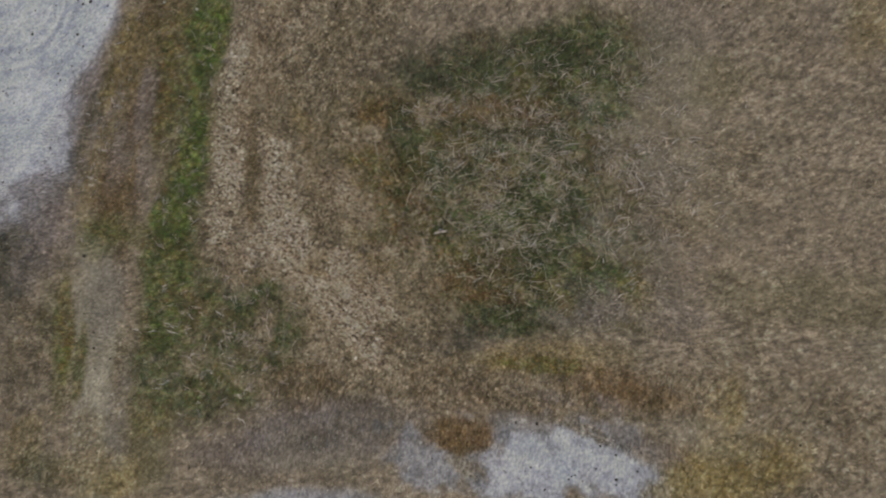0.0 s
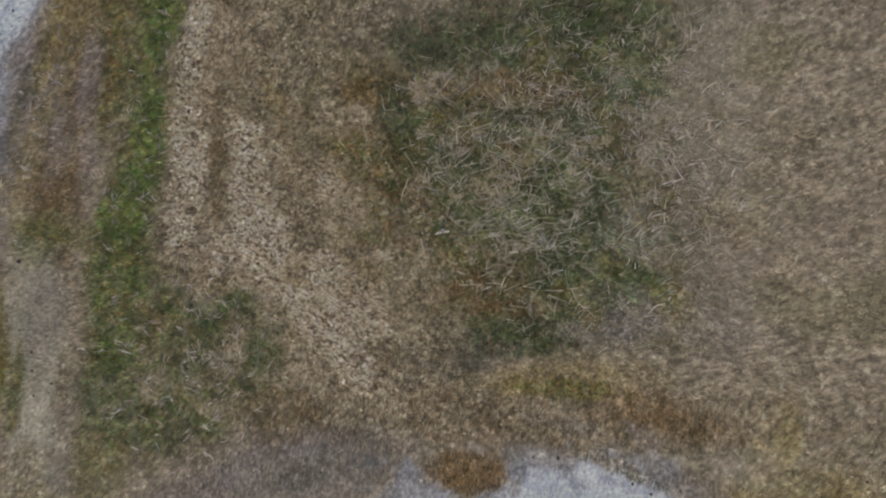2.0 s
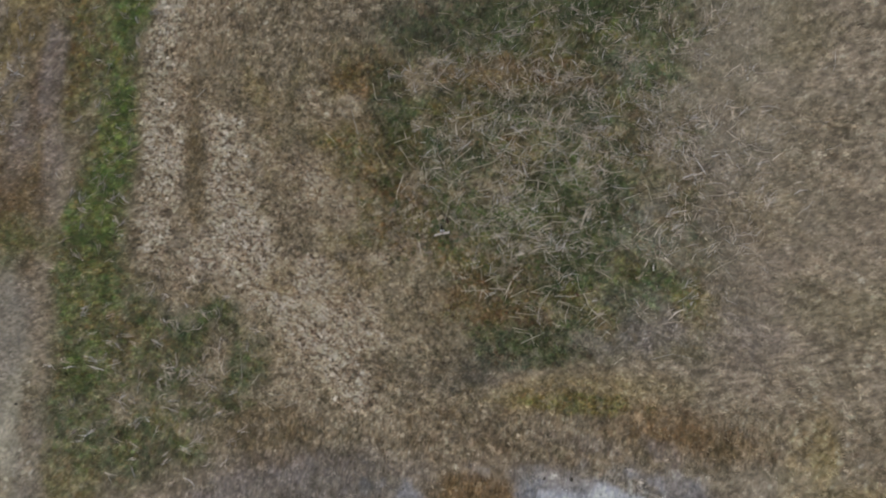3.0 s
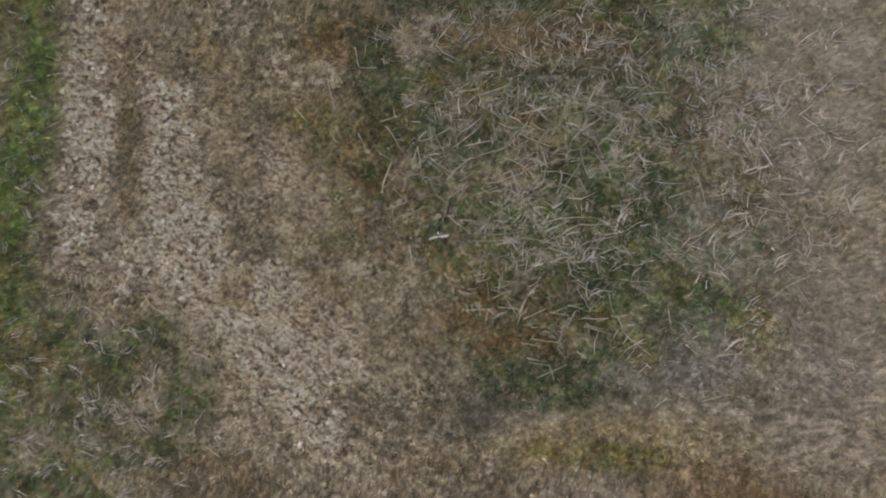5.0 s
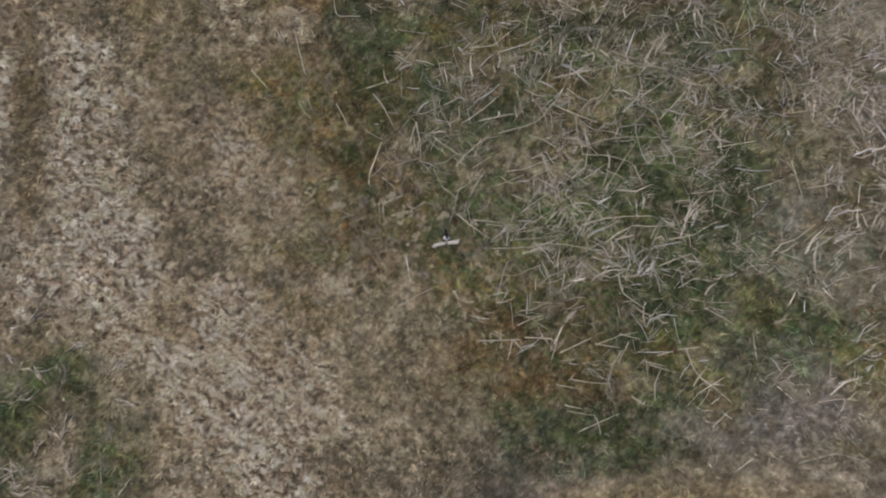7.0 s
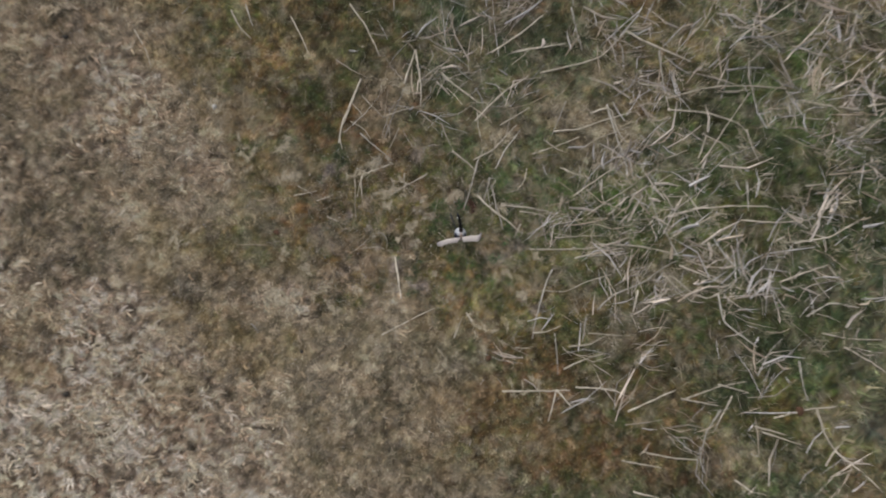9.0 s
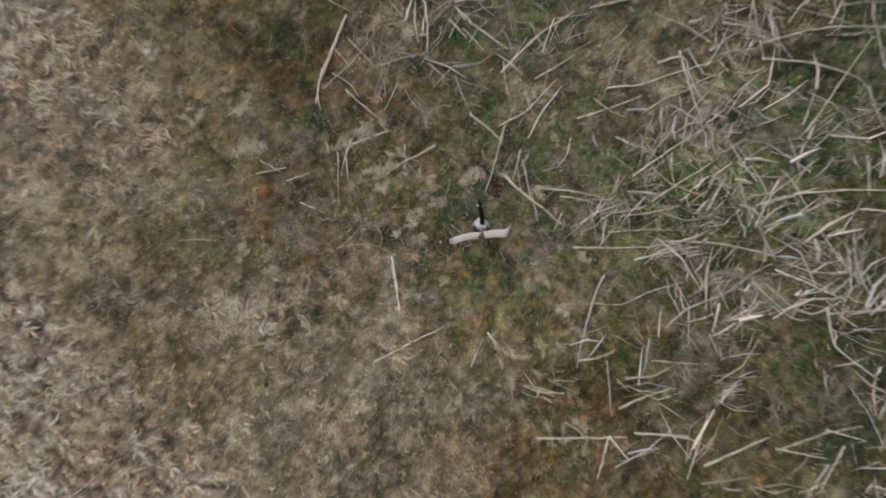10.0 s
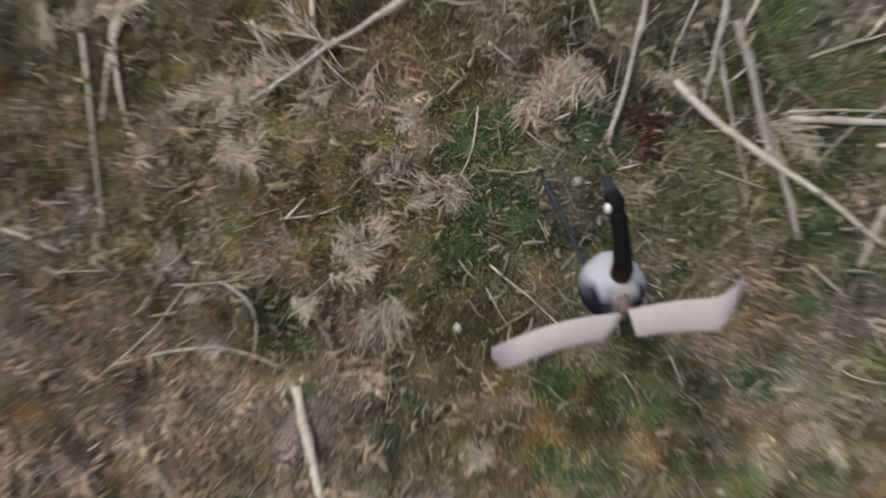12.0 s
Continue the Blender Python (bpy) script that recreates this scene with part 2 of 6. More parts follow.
# wide patches over the verge, the rough ground and the lower rim
patch("pale", -29.0, 6.0, 5.0, 2.6, 80, 0.60, 0.50)
patch("mauve", -24.4, 6.3, 4.5, 1.0, 75, 0.60, 0.50)
patch("dark_and_shaded", -30.5, -0.9, 2.0, 1.6, 0, 0.70, 0.50)
patch("dark_and_shaded", -28.9, -8.7, 5.0, 1.4, 92, 0.25, 0.60)
patch("ochre", -22.0, 11.6, 4.5, 0.7, 75, 0.40, 0.60)
patch("umber", -2.5, 3.0, 2.0, 1.2, 110, 0.55, 0.60, 0.6)
patch("umber", -3.2, 0.4, 1.4, 0.8, 0, 0.35, 0.60, 0.6)
patch("rust", -3.5, 8.3, 1.6, 0.8, 0, 0.60, 0.60)
patch("green", 12.5, 5.3, 2.6, 6.0, 0, 0.30, 0.60)
patch("green", 9.9, -4.0, 4.5, 2.2, 0, 0.45, 0.50, 0.6)
patch("mauve", 10.6, -4.2, 2.6, 1.6, 10, 0.4, 0.6, 0.6)
patch("dark", 5.0, -5.4, 2.6, 1.2, 0, 0.50, 0.60)
patch("umber", 4.4, 8.0, 3.4, 0.8, -5, 0.70, 0.50)
patch("rust", 5.5, 7.6, 2.2, 0.5, -5, 0.50, 0.50)
patch("ochre", 6.0, -8.0, 3.8, 0.8, 2, 0.40, 0.50)
patch("brown", 5.0, -8.2, 2.2, 0.6, 0, 0.30, 0.50)
patch("bright", -18.4, -5.6, 2.6, 2.0, 70, 0.35, 0.60)
patch("bright", -16.9, 4.5, 4.5, 0.9, 82, 0.50, 0.60)
patch("olive", -23.3, 0.6, 2.0, 1.0, 0, 0.60, 0.60)
patch("olive", -26.2, -8.6, 3.5, 0.7, 95, 0.60, 0.60)
patch("pale", 8.8, -14.0, 4.6, 1.5, -22, 0.5, 0.60)
patch("ochre", 17.4, -14.3, 3.6, 1.6, 15, 0.70, 0.60)
patch("ochre", 17.5, -11.0, 2.4, 0.6, 80, 0.60, 0.60)
patch("track", -7.9, -13.7, 3.6, 1.6, 8, 0.50, 0.60)
# close about the decoy
patch("brown", -1.75, 0.45, 1.0, 0.8, 0, 0.75, 0.5)
patch("rust", -1.90, 0.30, 0.55, 0.40, 20, 0.4, 0.6)
patch("rust", -1.55, -0.15, 0.60, 0.28, 0, 0.35, 0.6)
patch("brown", -0.95, 0.15, 0.5, 0.5, 0, 0.5, 0.6)
patch("dark", -0.17, 0.94, 0.24, 0.20, 0, 0.75, 0.5)
patch("green", 0.06, 0.60, 0.20, 0.16, 0, 0.7, 0.5)
patch("green", -0.45, 0.28, 0.34, 0.26, 0, 0.7, 0.5)
patch("olive", -0.35, 0.52, 0.26, 0.18, 0, 0.6, 0.5)
patch("olive", 0.45, 0.42, 0.30, 0.22, 0, 0.55, 0.5)
patch("straw", -0.15, 0.74, 0.16, 0.10, 30, 0.6, 0.5)
patch("straw", -0.86, 0.36, 0.14, 0.10, 0, 0.4, 0.5)
patch("straw", -0.90, -0.60, 0.45, 0.26, 0, 0.25, 0.6)
patch("straw", -2.00, -0.65, 0.60, 0.30, 10, 0.6, 0.6)
patch("straw", 0.73, -0.78, 0.36, 0.20, -20, 0.5, 0.6)
patch("thatch", 0.65, -0.08, 0.34, 0.22, 0, 0.6, 0.5)
patch("bright", 0.04, -0.48, 0.30, 0.14, 0, 0.6, 0.6)
patch("bright", -0.10, -0.84, 0.20, 0.14, 0, 0.6, 0.6)
patch("dark", 0.75, -0.48, 0.30, 0.18, -30, 0.6, 0.6)
patch("bright", -2.0, -0.90, 0.24, 0.12, 20, 0.6, 0.6)
patch("green", 0.70, 1.00, 0.30, 0.16, 20, 0.6, 0.6)
patch("bright", 0.80, 1.02, 0.16, 0.10, 20, 0.5, 0.6)
# a paler thatch below and beside it
patch("straw", -2.6, -1.6, 2.2, 0.9, 20, 0.45, 0.6)
patch("straw", -3.6, 1.2, 1.3, 0.7, 40, 0.45, 0.6)
patch("straw", -5.2, 3.2, 1.6, 1.0, 40, 0.4, 0.6)
patch("bright", 0.4, -1.4, 0.8, 0.4, 0, 0.3, 0.6)
patch("dark", 1.4, -2.0, 1.0, 0.7, 0, 0.5, 0.6)
patch("bright", 3.4, 1.0, 0.7, 0.5, 0, 0.45, 0.6)
patch("bright", 2.9, 4.0, 0.7, 0.4, 0, 0.5, 0.6)
patch("bright", 5.2, 0.4, 0.8, 0.5, 0, 0.45, 0.6)

patch("umber", -2.6, 1.4, 1.6, 1.1, 130, 0.65, 0.6, 0.7)
patch("umber", -1.7, 0.4, 0.9, 0.7, 0, 0.5, 0.6)
patch("umber", 2.6, -2.2, 1.6, 0.9, 0, 0.6, 0.6)
patch("umber", 0.6, 6.0, 1.6, 0.8, -10, 0.6, 0.6)
patch("umber", 3.0, 8.3, 2.0, 0.7, 0, 0.6, 0.6)
patch("umber", -3.4, 7.9, 1.3, 0.7, 0, 0.4, 0.6)
patch("track", -2.4, -2.4, 1.3, 0.9, 0, 0.4, 0.6)
patch("dark", 1.9, 1.9, 0.9, 0.6, 0, 0.3, 0.6, 0.7)
patch("dark", 4.6, 2.8, 0.8, 0.6, 0, 0.5, 0.6)
patch("dark", 7.4, 1.2, 1.0, 0.6, 0, 0.5, 0.6)
patch("bright", 7.2, 3.6, 0.8, 0.5, 0, 0.5, 0.6)

patch("rust", -22.6, 1.5, 3.0, 1.6, 80, 0.25, 0.6)
patch("rust", -21.5, 8.5, 3.0, 0.9, 80, 0.5, 0.6)
patch("dark", 0.2, 3.2, 2.4, 1.4, 20, 0.25, 0.6, 0.6)
patch("dark", 7.8, 11.4, 2.6, 1.2, 10, 0.5, 0.6)
patch("dark", 3.0, 6.6, 2.8, 0.8, 0, 0.5, 0.6)
patch("thatch", -1.9, 0.6, 1.1, 0.9, 0, 0.35, 0.6)
patch("straw", 0.35, -0.95, 0.5, 0.2, 0, 0.5, 0.6)
patch("straw", 0.55, -0.30, 0.25, 0.12, 0, 0.5, 0.6)
patch("rust", -1.35, 0.75, 0.30, 0.20, 20, 0.3, 0.6)
patch("umber", 1.6, -3.2, 1.6, 0.8, -10, 0.5, 0.6, 0.6)

# the inner straw strip, winding down to the lower rim
patch("brown", -12.9, 3.6, 3.6, 0.45, 92, 0.6, 0.4)
patch("straw", -11.3, 4.0, 3.0, 1.15, 98, 0.9, 0.35, 0.5)
patch("straw", -10.4, 0.4, 2.6, 1.35, 112, 0.9, 0.35, 0.5)
patch("straw", -8.4, -2.4, 2.6, 1.6, 135, 0.85, 0.35, 0.5)
patch("straw", -6.3, -4.7, 2.4, 1.5, 128, 0.85, 0.35, 0.5)
patch("straw", -4.9, -7.2, 2.0, 1.1, 118, 0.75, 0.4, 0.5)
patch("thatch", -5.6, 0.8, 1.8, 1.2, 30, 0.6, 0.6, 0.6)
patch("olive", -7.0, 6.4, 2.4, 1.3, 100, 0.4, 0.6)
patch("thatch", -6.6, 2.8, 2.0, 1.2, 20, 0.7, 0.6)
patch("straw", -6.8, 3.2, 1.4, 0.6, 30, 0.45, 0.6)
patch("ochre", -5.6, 3.0, 1.3, 0.8, 30, 0.55, 0.6)
patch("thatch", -2.0, -4.4, 2.4, 1.8, 20, 0.5, 0.6)
# green beside the bright strip
patch("bright", -18.6, -2.2, 3.2, 1.5, 85, 0.45, 0.6, 0.6)
patch("olive", -16.2, -3.6, 2.4, 1.3, 100, 0.5, 0.6, 0.6)
# grey straw-strewn ground
patch("thatch", 1.6, 3.2, 0.9, 0.5, 20, 0.45, 0.6, 0.7)
patch("thatch", 3.2, 3.4, 1.2, 0.6, -20, 0.5, 0.6, 0.7)
patch("thatch", 2.8, 1.7, 0.9, 0.4, 10, 0.4, 0.6, 0.7)
patch("thatch", 1.0, 5.0, 1.4, 0.7, 10, 0.4, 0.6, 0.7)
patch("mauve", 13.2, 2.6, 1.8, 3.4, 0, 0.45, 0.6)
patch("stubble", 13.4, -3.2, 2.2, 3.4, 0, 0.5, 0.6)
patch("olive", -1.7, 0.55, 0.6, 0.4, 0, 0.5, 0.6)
patch("olive", -1.0, 0.45, 0.4, 0.25, 30, 0.5, 0.6)
patch("straw", -6.6, -2.4, 1.4, 1.0, 20, 0.3, 0.6)
patch("straw", -5.0, -3.2, 1.3, 0.8, 150, 0.3, 0.6)
patch("dark_and_shaded", -4.6, -3.6, 0.5, 0.25, -40, 0.5, 0.6, 0.7)
patch("olive", -5.4, -2.6, 0.5, 0.25, -30, 0.6, 0.6, 0.7)
patch("dark_and_shaded", -5.2, -1.1, 0.35, 0.2, -30, 0.5, 0.6, 0.7)
patch("thatch", 0.4, 3.9, 1.2, 0.5, 30, 0.5, 0.6, 0.7)
patch("thatch", -1.4, 2.6, 0.9, 0.4, 60, 0.5, 0.6, 0.7)
patch("thatch", -3.4, 3.2, 1.2, 0.6, 20, 0.5, 0.6, 0.7)
patch("stubble", 14.2, 6.0, 2.0, 3.0, 0, 0.4, 0.6, 0.6)
patch("straw", -15.2, 8.5, 3.0, 0.9, 86, 0.5, 0.5, 0.5)
patch("thatch", -8.0, 5.2, 3.0, 1.6, 60, 0.6, 0.6, 0.6)
patch("straw", -9.2, 6.0, 2.4, 0.8, 80, 0.15, 0.6, 0.6)
patch("thatch", -5.0, 1.8, 1.4, 0.9, 30, 0.5, 0.6, 0.6)
patch("ochre", -4.4, 2.4, 1.2, 0.6, 30, 0.4, 0.6, 0.6)
patch("ochre", -1.7, 0.75, 0.7, 0.4, 10, 0.4, 0.6, 0.6)
patch("ochre", -1.0, 0.35, 0.45, 0.25, -20, 0.35, 0.6, 0.6)
patch("ochre", -2.3, 0.15, 0.5, 0.3, 0, 0.35, 0.6, 0.6)
patch("ochre", 0.4, 0.25, 0.3, 0.2, 0, 0.3, 0.6, 0.6)
patch("straw", -13.2, -1.4, 1.4, 0.8, 60, 0.35, 0.6, 0.6)
patch("dark", -1.9, 0.7, 0.9, 0.5, 140, 0.35, 0.6, 0.8)
patch("brown", -2.9, 2.3, 0.9, 0.5, 120, 0.4, 0.6, 0.8)
patch("umber", -1.2, -0.5, 0.9, 0.5, 20, 0.4, 0.6, 0.7)
patch("olive", -2.2, -0.4, 0.9, 0.5, 0, 0.4, 0.6, 0.7)
patch("dark", 0.6, -1.2, 0.9, 0.6, 20, 0.35, 0.6, 0.7)
patch("straw", -6.9, 2.0, 1.0, 0.6, 30, 0.4, 0.6, 0.7)
patch("thatch", 0.9, 2.0, 0.9, 0.4, 30, 0.5, 0.6, 0.8)
patch("thatch", 2.2, 2.5, 1.0, 0.4, -10, 0.45, 0.6, 0.8)
patch("thatch", 0.2, 2.9, 0.8, 0.4, 60, 0.45, 0.6, 0.8)
patch("mauve", 10.8, 0.6, 1.6, 1.2, 0, 0.4, 0.6, 0.7)
patch("umber", -3.6, 5.2, 1.5, 0.9, 100, 0.5, 0.6, 0.7)
patch("umber", -3.0, 4.4, 1.0, 0.6, 100, 0.45, 0.6, 0.7)
patch("dark", 3.6, 8.2, 2.0, 0.5, 0, 0.35, 0.6, 0.7)
patch("umber", 2.2, -3.4, 1.0, 0.6, 0, 0.35, 0.6, 0.7)
patch("olive", -18.2, 8.5, 5.0, 1.0, 84, 0.15, 0.6, 0.8)
patch("thatch", -0.6, -1.0, 0.8, 0.25, 10, 0.4, 0.6, 0.7)
patch("thatch", -1.6, -0.9, 0.6, 0.25, 0, 0.4, 0.6, 0.7)
patch("umber", -1.0, 1.4, 0.8, 0.5, 30, 0.4, 0.6, 0.8)
patch("brown", -2.6, -0.6, 1.0, 0.6, 20, 0.35, 0.6, 0.8)
patch("thatch", -2.6, -0.9, 0.8, 0.4, 20, 0.4, 0.6, 0.7)
patch("thatch", -2.6, 1.3, 0.6, 0.3, 40, 0.4, 0.6, 0.8)

# darker and tan rims of the bare ground, the old track
# dark wedge: the shade beside the tussocks, painted on the ground
patch("dark_and_shaded", -24.82, 9.25, 3.69, 0.61, 70, 0.60, 0.60, 0.5)
patch("dark_and_shaded", -26.36, 4.75, 2.59, 0.69, 75, 0.35, 0.60, 0.7)
patch("mauve", -28.71, 2.75, 2.61, 1.96, 0, 0.55, 0.60, 0.7)
patch("dark_and_shaded", -30.33, -2.26, 2.60, 1.21, 80, 0.60, 0.60, 0.6)
patch("mauve", -28.73, -1.67, 1.72, 1.72, 0, 0.40, 0.60, 0.7)
patch("ochre", -23.33, 12.55, 3.91, 0.65, 74, 0.50, 0.60, 0.5)
patch("ochre", -24.63, 4.71, 3.85, 0.77, 78, 0.45, 0.60, 0.5)
patch("mauve", -20.99, 9.94, 3.19, 0.77, 82, 0.60, 0.60, 0.5)
patch("mauve", -20.92, 4.62, 2.31, 0.67, 85, 0.50, 0.60, 0.5)
patch("rust", -23.53, 2.66, 1.90, 0.93, 70, 0.30, 0.60, 0.5)
patch("golden", -19.64, 14.07, 2.99, 1.07, 80, 0.45, 0.60, 0.6)
patch("golden", -19.61, 10.30, 2.54, 0.59, 80, 0.35, 0.60, 0.6)
patch("thatch", -28.71, -8.68, 4.64, 1.60, 85, 0.45, 0.60, 0.8)
patch("green", -27.30, -5.59, 2.11, 0.76, 85, 0.35, 0.60, 0.7)
patch("ochre", -28.41, -13.94, 2.49, 1.25, 60, 0.35, 0.60, 0.7)
patch("green", -26.99, -15.74, 2.05, 1.23, 0, 0.40, 0.60, 0.7)
patch("olive", -23.80, -0.32, 1.47, 1.18, 0, 0.50, 0.60, 0.4)
patch("mauve", -22.98, -4.42, 3.10, 1.24, 85, 0.35, 0.60, 0.4)
patch("olive", -24.64, -8.63, 2.48, 0.50, 85, 0.70, 0.60, 0.4)
patch("golden", -25.55, -7.69, 1.25, 0.33, 85, 0.60, 0.60, 0.4)
patch("thatch", -21.61, -8.96, 3.24, 0.57, 88, 0.50, 0.60, 0.4)
patch("mauve", -21.39, -11.92, 2.81, 0.88, 88, 0.35, 0.60, 0.5)
patch("thatch", -23.85, -14.18, 2.43, 1.21, 80, 0.50, 0.60, 0.6)
patch("ochre", -21.43, -16.62, 1.19, 0.87, 0, 0.50, 0.60, 0.5)
# the green corner and its rim
patch("olive", -17.18, -5.54, 2.79, 2.39, -30, 0.40, 0.60, 0.6)
patch("green", -16.52, -9.99, 3.92, 2.16, -20, 0.55, 0.60, 0.6)
patch("olive", -19.38, -11.87, 2.18, 1.59, 0, 0.45, 0.60, 0.7)
patch("olive", -18.58, -2.50, 2.03, 1.22, 60, 0.40, 0.60, 0.7)
patch("brown", -8.03, -10.54, 2.23, 0.93, 20, 0.40, 0.60, 0.7)
# grey shadow tone painted into the turf
patch("dark_and_shaded", -4.66, -12.05, 2.54, 1.23, -10, 0.40, 0.60, 0.6)
patch("dark_and_shaded", -7.94, -13.36, 1.85, 0.74, 0, 0.35, 0.60, 0.6)
# the green strip, duller at its rims
patch("olive", -18.61, 9.84, 3.36, 0.67, 82, 0.50, 0.60, 0.6)
patch("olive", -15.62, 14.28, 2.09, 0.59, 80, 0.40, 0.60, 0.6)
patch("thatch", -19.03, 4.57, 2.49, 0.58, 80, 0.45, 0.60, 0.7)
patch("olive", -20.38, -0.16, 1.24, 0.91, 0, 0.50, 0.60, 0.6)
# grey haze of dead stems round the rough ground
patch("dark_and_shaded", -3.22, 11.62, 3.28, 1.74, -10, 0.20, 0.60, 0.6)
patch("olive", 17.49, 9.17, 1.69, 1.69, 0, 0.30, 0.60, 0.6)
patch("thatch", 10.25, 4.98, 1.92, 1.22, -20, 0.45, 0.60, 0.7)
patch("ochre", 15.60, 0.71, 1.83, 1.17, 0, 0.20, 0.60, 0.7)
patch("mauve", 8.11, -5.41, 2.40, 0.86, 0, 0.40, 0.60, 0.7)
patch("rust", 4.54, 8.17, 2.63, 0.73, -6, 0.75, 0.50, 0.6)
patch("dark", 5.26, 6.70, 2.17, 0.47, -8, 0.60, 0.50, 0.6)
patch("rust", -4.90, 7.93, 1.31, 0.77, -20, 0.65, 0.60, 0.6)
patch("dark", -2.58, 7.46, 1.14, 1.07, -60, 0.50, 0.60, 0.6)
patch("golden", 5.99, -8.38, 3.10, 0.55, -4, 0.65, 0.50, 0.6)
# soft-edged dark shade painted into the thatch
patch("dark_and_shaded", 0.71, -7.05, 2.68, 0.86, 12, 0.45, 0.60, 0.5)
patch("thatch", -0.75, -5.46, 1.81, 1.81, 0, 0.50, 0.60, 0.5)
patch("rust", 3.21, -3.66, 2.13, 0.89, -15, 0.50, 0.60, 0.6)
patch("dark", 4.45, -5.78, 1.75, 0.77, 0, 0.40, 0.60, 0.6)
# bare streaks and rusty turf at the lower rim
patch("rust", 10.73, -9.83, 2.00, 0.53, -8, 0.50, 0.60, 0.6)
patch("rust", 0.91, -12.77, 1.93, 0.77, 10, 0.70, 0.50, 0.6)
patch("thatch", 8.66, -12.22, 3.01, 0.40, -22, 0.55, 0.60, 0.6)
patch("mauve", 12.29, -13.11, 2.61, 0.52, -24, 0.50, 0.60, 0.6)
patch("thatch", 1.45, -14.78, 1.21, 0.42, -35, 0.50, 0.60, 0.7)
patch("mauve", 6.32, -10.26, 2.05, 0.41, -10, 0.40, 0.60, 0.7)
patch("mauve", 10.20, -10.68, 1.00, 0.47, -40, 0.45, 0.60, 0.6)
patch("dark_and_shaded", 3.88, -12.18, 0.41, 1.21, 0, 0.35, 0.60, 0.6)
patch("ochre", 15.45, -14.95, 3.49, 0.70, 14, 0.60, 0.60, 0.6)
patch("ochre", 17.52, -11.34, 0.44, 1.90, 0, 0.50, 0.60, 0.5)
# golden moss and dead grass round the decoy
patch("golden", -4.31, 2.76, 1.24, 0.57, -40, 0.55, 0.60, 0.7)
patch("golden", -3.42, 1.44, 1.33, 0.66, -45, 0.50, 0.60, 0.7)
patch("golden", -1.98, 0.70, 1.14, 0.66, -30, 0.50, 0.60, 0.7)
patch("umber", -2.15, 0.03, 1.14, 0.43, 0, 0.45, 0.60, 0.7)
patch("umber", -3.64, 2.58, 0.67, 0.43, -30, 0.50, 0.60, 0.7)
patch("green", -2.42, 3.19, 0.76, 0.76, 0, 0.25, 0.60, 0.7)
patch("olive", -4.16, 0.66, 0.85, 0.57, -30, 0.40, 0.60, 0.7)
patch("golden", -3.85, -0.19, 1.13, 0.47, 0, 0.35, 0.60, 0.8)
patch("straw", -6.80, 3.29, 1.62, 0.57, -20, 0.45, 0.60, 0.7)
patch("straw", -5.72, 2.35, 0.95, 0.43, -30, 0.35, 0.60, 0.8)
patch("thatch", -5.78, 1.10, 1.04, 0.57, -20, 0.50, 0.60, 0.7)
patch("brown", -7.05, 2.37, 0.57, 0.24, 0, 0.60, 0.60, 0.7)
patch("dark_and_shaded", -6.48, -2.77, 0.84, 0.28, -10, 0.45, 0.60, 0.7)
patch("mauve", -5.56, -2.29, 0.47, 0.23, -30, 0.50, 0.60, 0.7)
patch("dark_and_shaded", -4.58, -3.67, 0.56, 0.26, -25, 0.45, 0.60, 0.7)
patch("straw", -5.86, -1.73, 1.40, 0.42, -25, 0.45, 0.60, 0.7)
patch("straw", -3.96, -2.63, 0.65, 0.42, -20, 0.45, 0.60, 0.7)
patch("thatch", -2.38, -2.33, 1.22, 1.03, 0, 0.55, 0.60, 0.5)
patch("brown", 1.31, -3.57, 1.79, 0.66, 8, 0.60, 0.60, 0.6)
patch("rust", 0.10, -4.15, 0.75, 0.28, 0, 0.35, 0.60, 0.6)
patch("olive", 4.13, -3.62, 1.13, 0.57, 0, 0.45, 0.60, 0.6)
patch("thatch", 6.21, -4.15, 0.85, 0.47, 0, 0.50, 0.60, 0.6)
patch("olive", 2.14, -1.78, 1.14, 0.57, 0, 0.35, 0.60, 0.7)
patch("olive", 0.33, -1.06, 0.85, 0.43, 0, 0.50, 0.60, 0.7)
patch("thatch", 0.24, -1.72, 0.42, 0.28, 0, 0.45, 0.60, 0.7)
patch("golden", -0.99, 0.49, 0.21, 0.10, -20, 0.50, 0.60, 0.8)
patch("golden", -1.47, 0.41, 0.19, 0.09, 0, 0.45, 0.60, 0.8)
patch("golden", -2.16, 1.04, 0.26, 0.13, -10, 0.55, 0.60, 0.8)
patch("golden", -2.28, 0.42, 0.17, 0.12, 0, 0.45, 0.60, 0.8)
patch("golden", -1.55, 0.20, 0.21, 0.10, -10, 0.45, 0.60, 0.8)
patch("umber", -1.82, 0.49, 0.14, 0.12, -40, 0.45, 0.60, 0.8)
patch("dark", -2.02, 0.72, 0.11, 0.07, 0, 0.50, 0.60, 0.8)
patch("mauve", -2.32, 0.54, 0.08, 0.08, 0, 0.50, 0.60, 0.8)
patch("mauve", -0.79, 0.43, 0.14, 0.09, 0, 0.45, 0.60, 0.8)
patch("mauve", -1.71, 0.08, 0.08, 0.05, 0, 0.70, 0.60, 0.6)
patch("thatch", -1.75, -0.32, 0.29, 0.14, 0, 0.40, 0.60, 0.8)
patch("rust", -1.93, -0.43, 0.27, 0.10, 0, 0.35, 0.60, 0.8)
patch("mauve", -1.48, -0.66, 0.22, 0.11, 0, 0.35, 0.60, 0.8)
patch("straw", -2.32, -0.77, 0.27, 0.14, 0, 0.40, 0.60, 0.8)
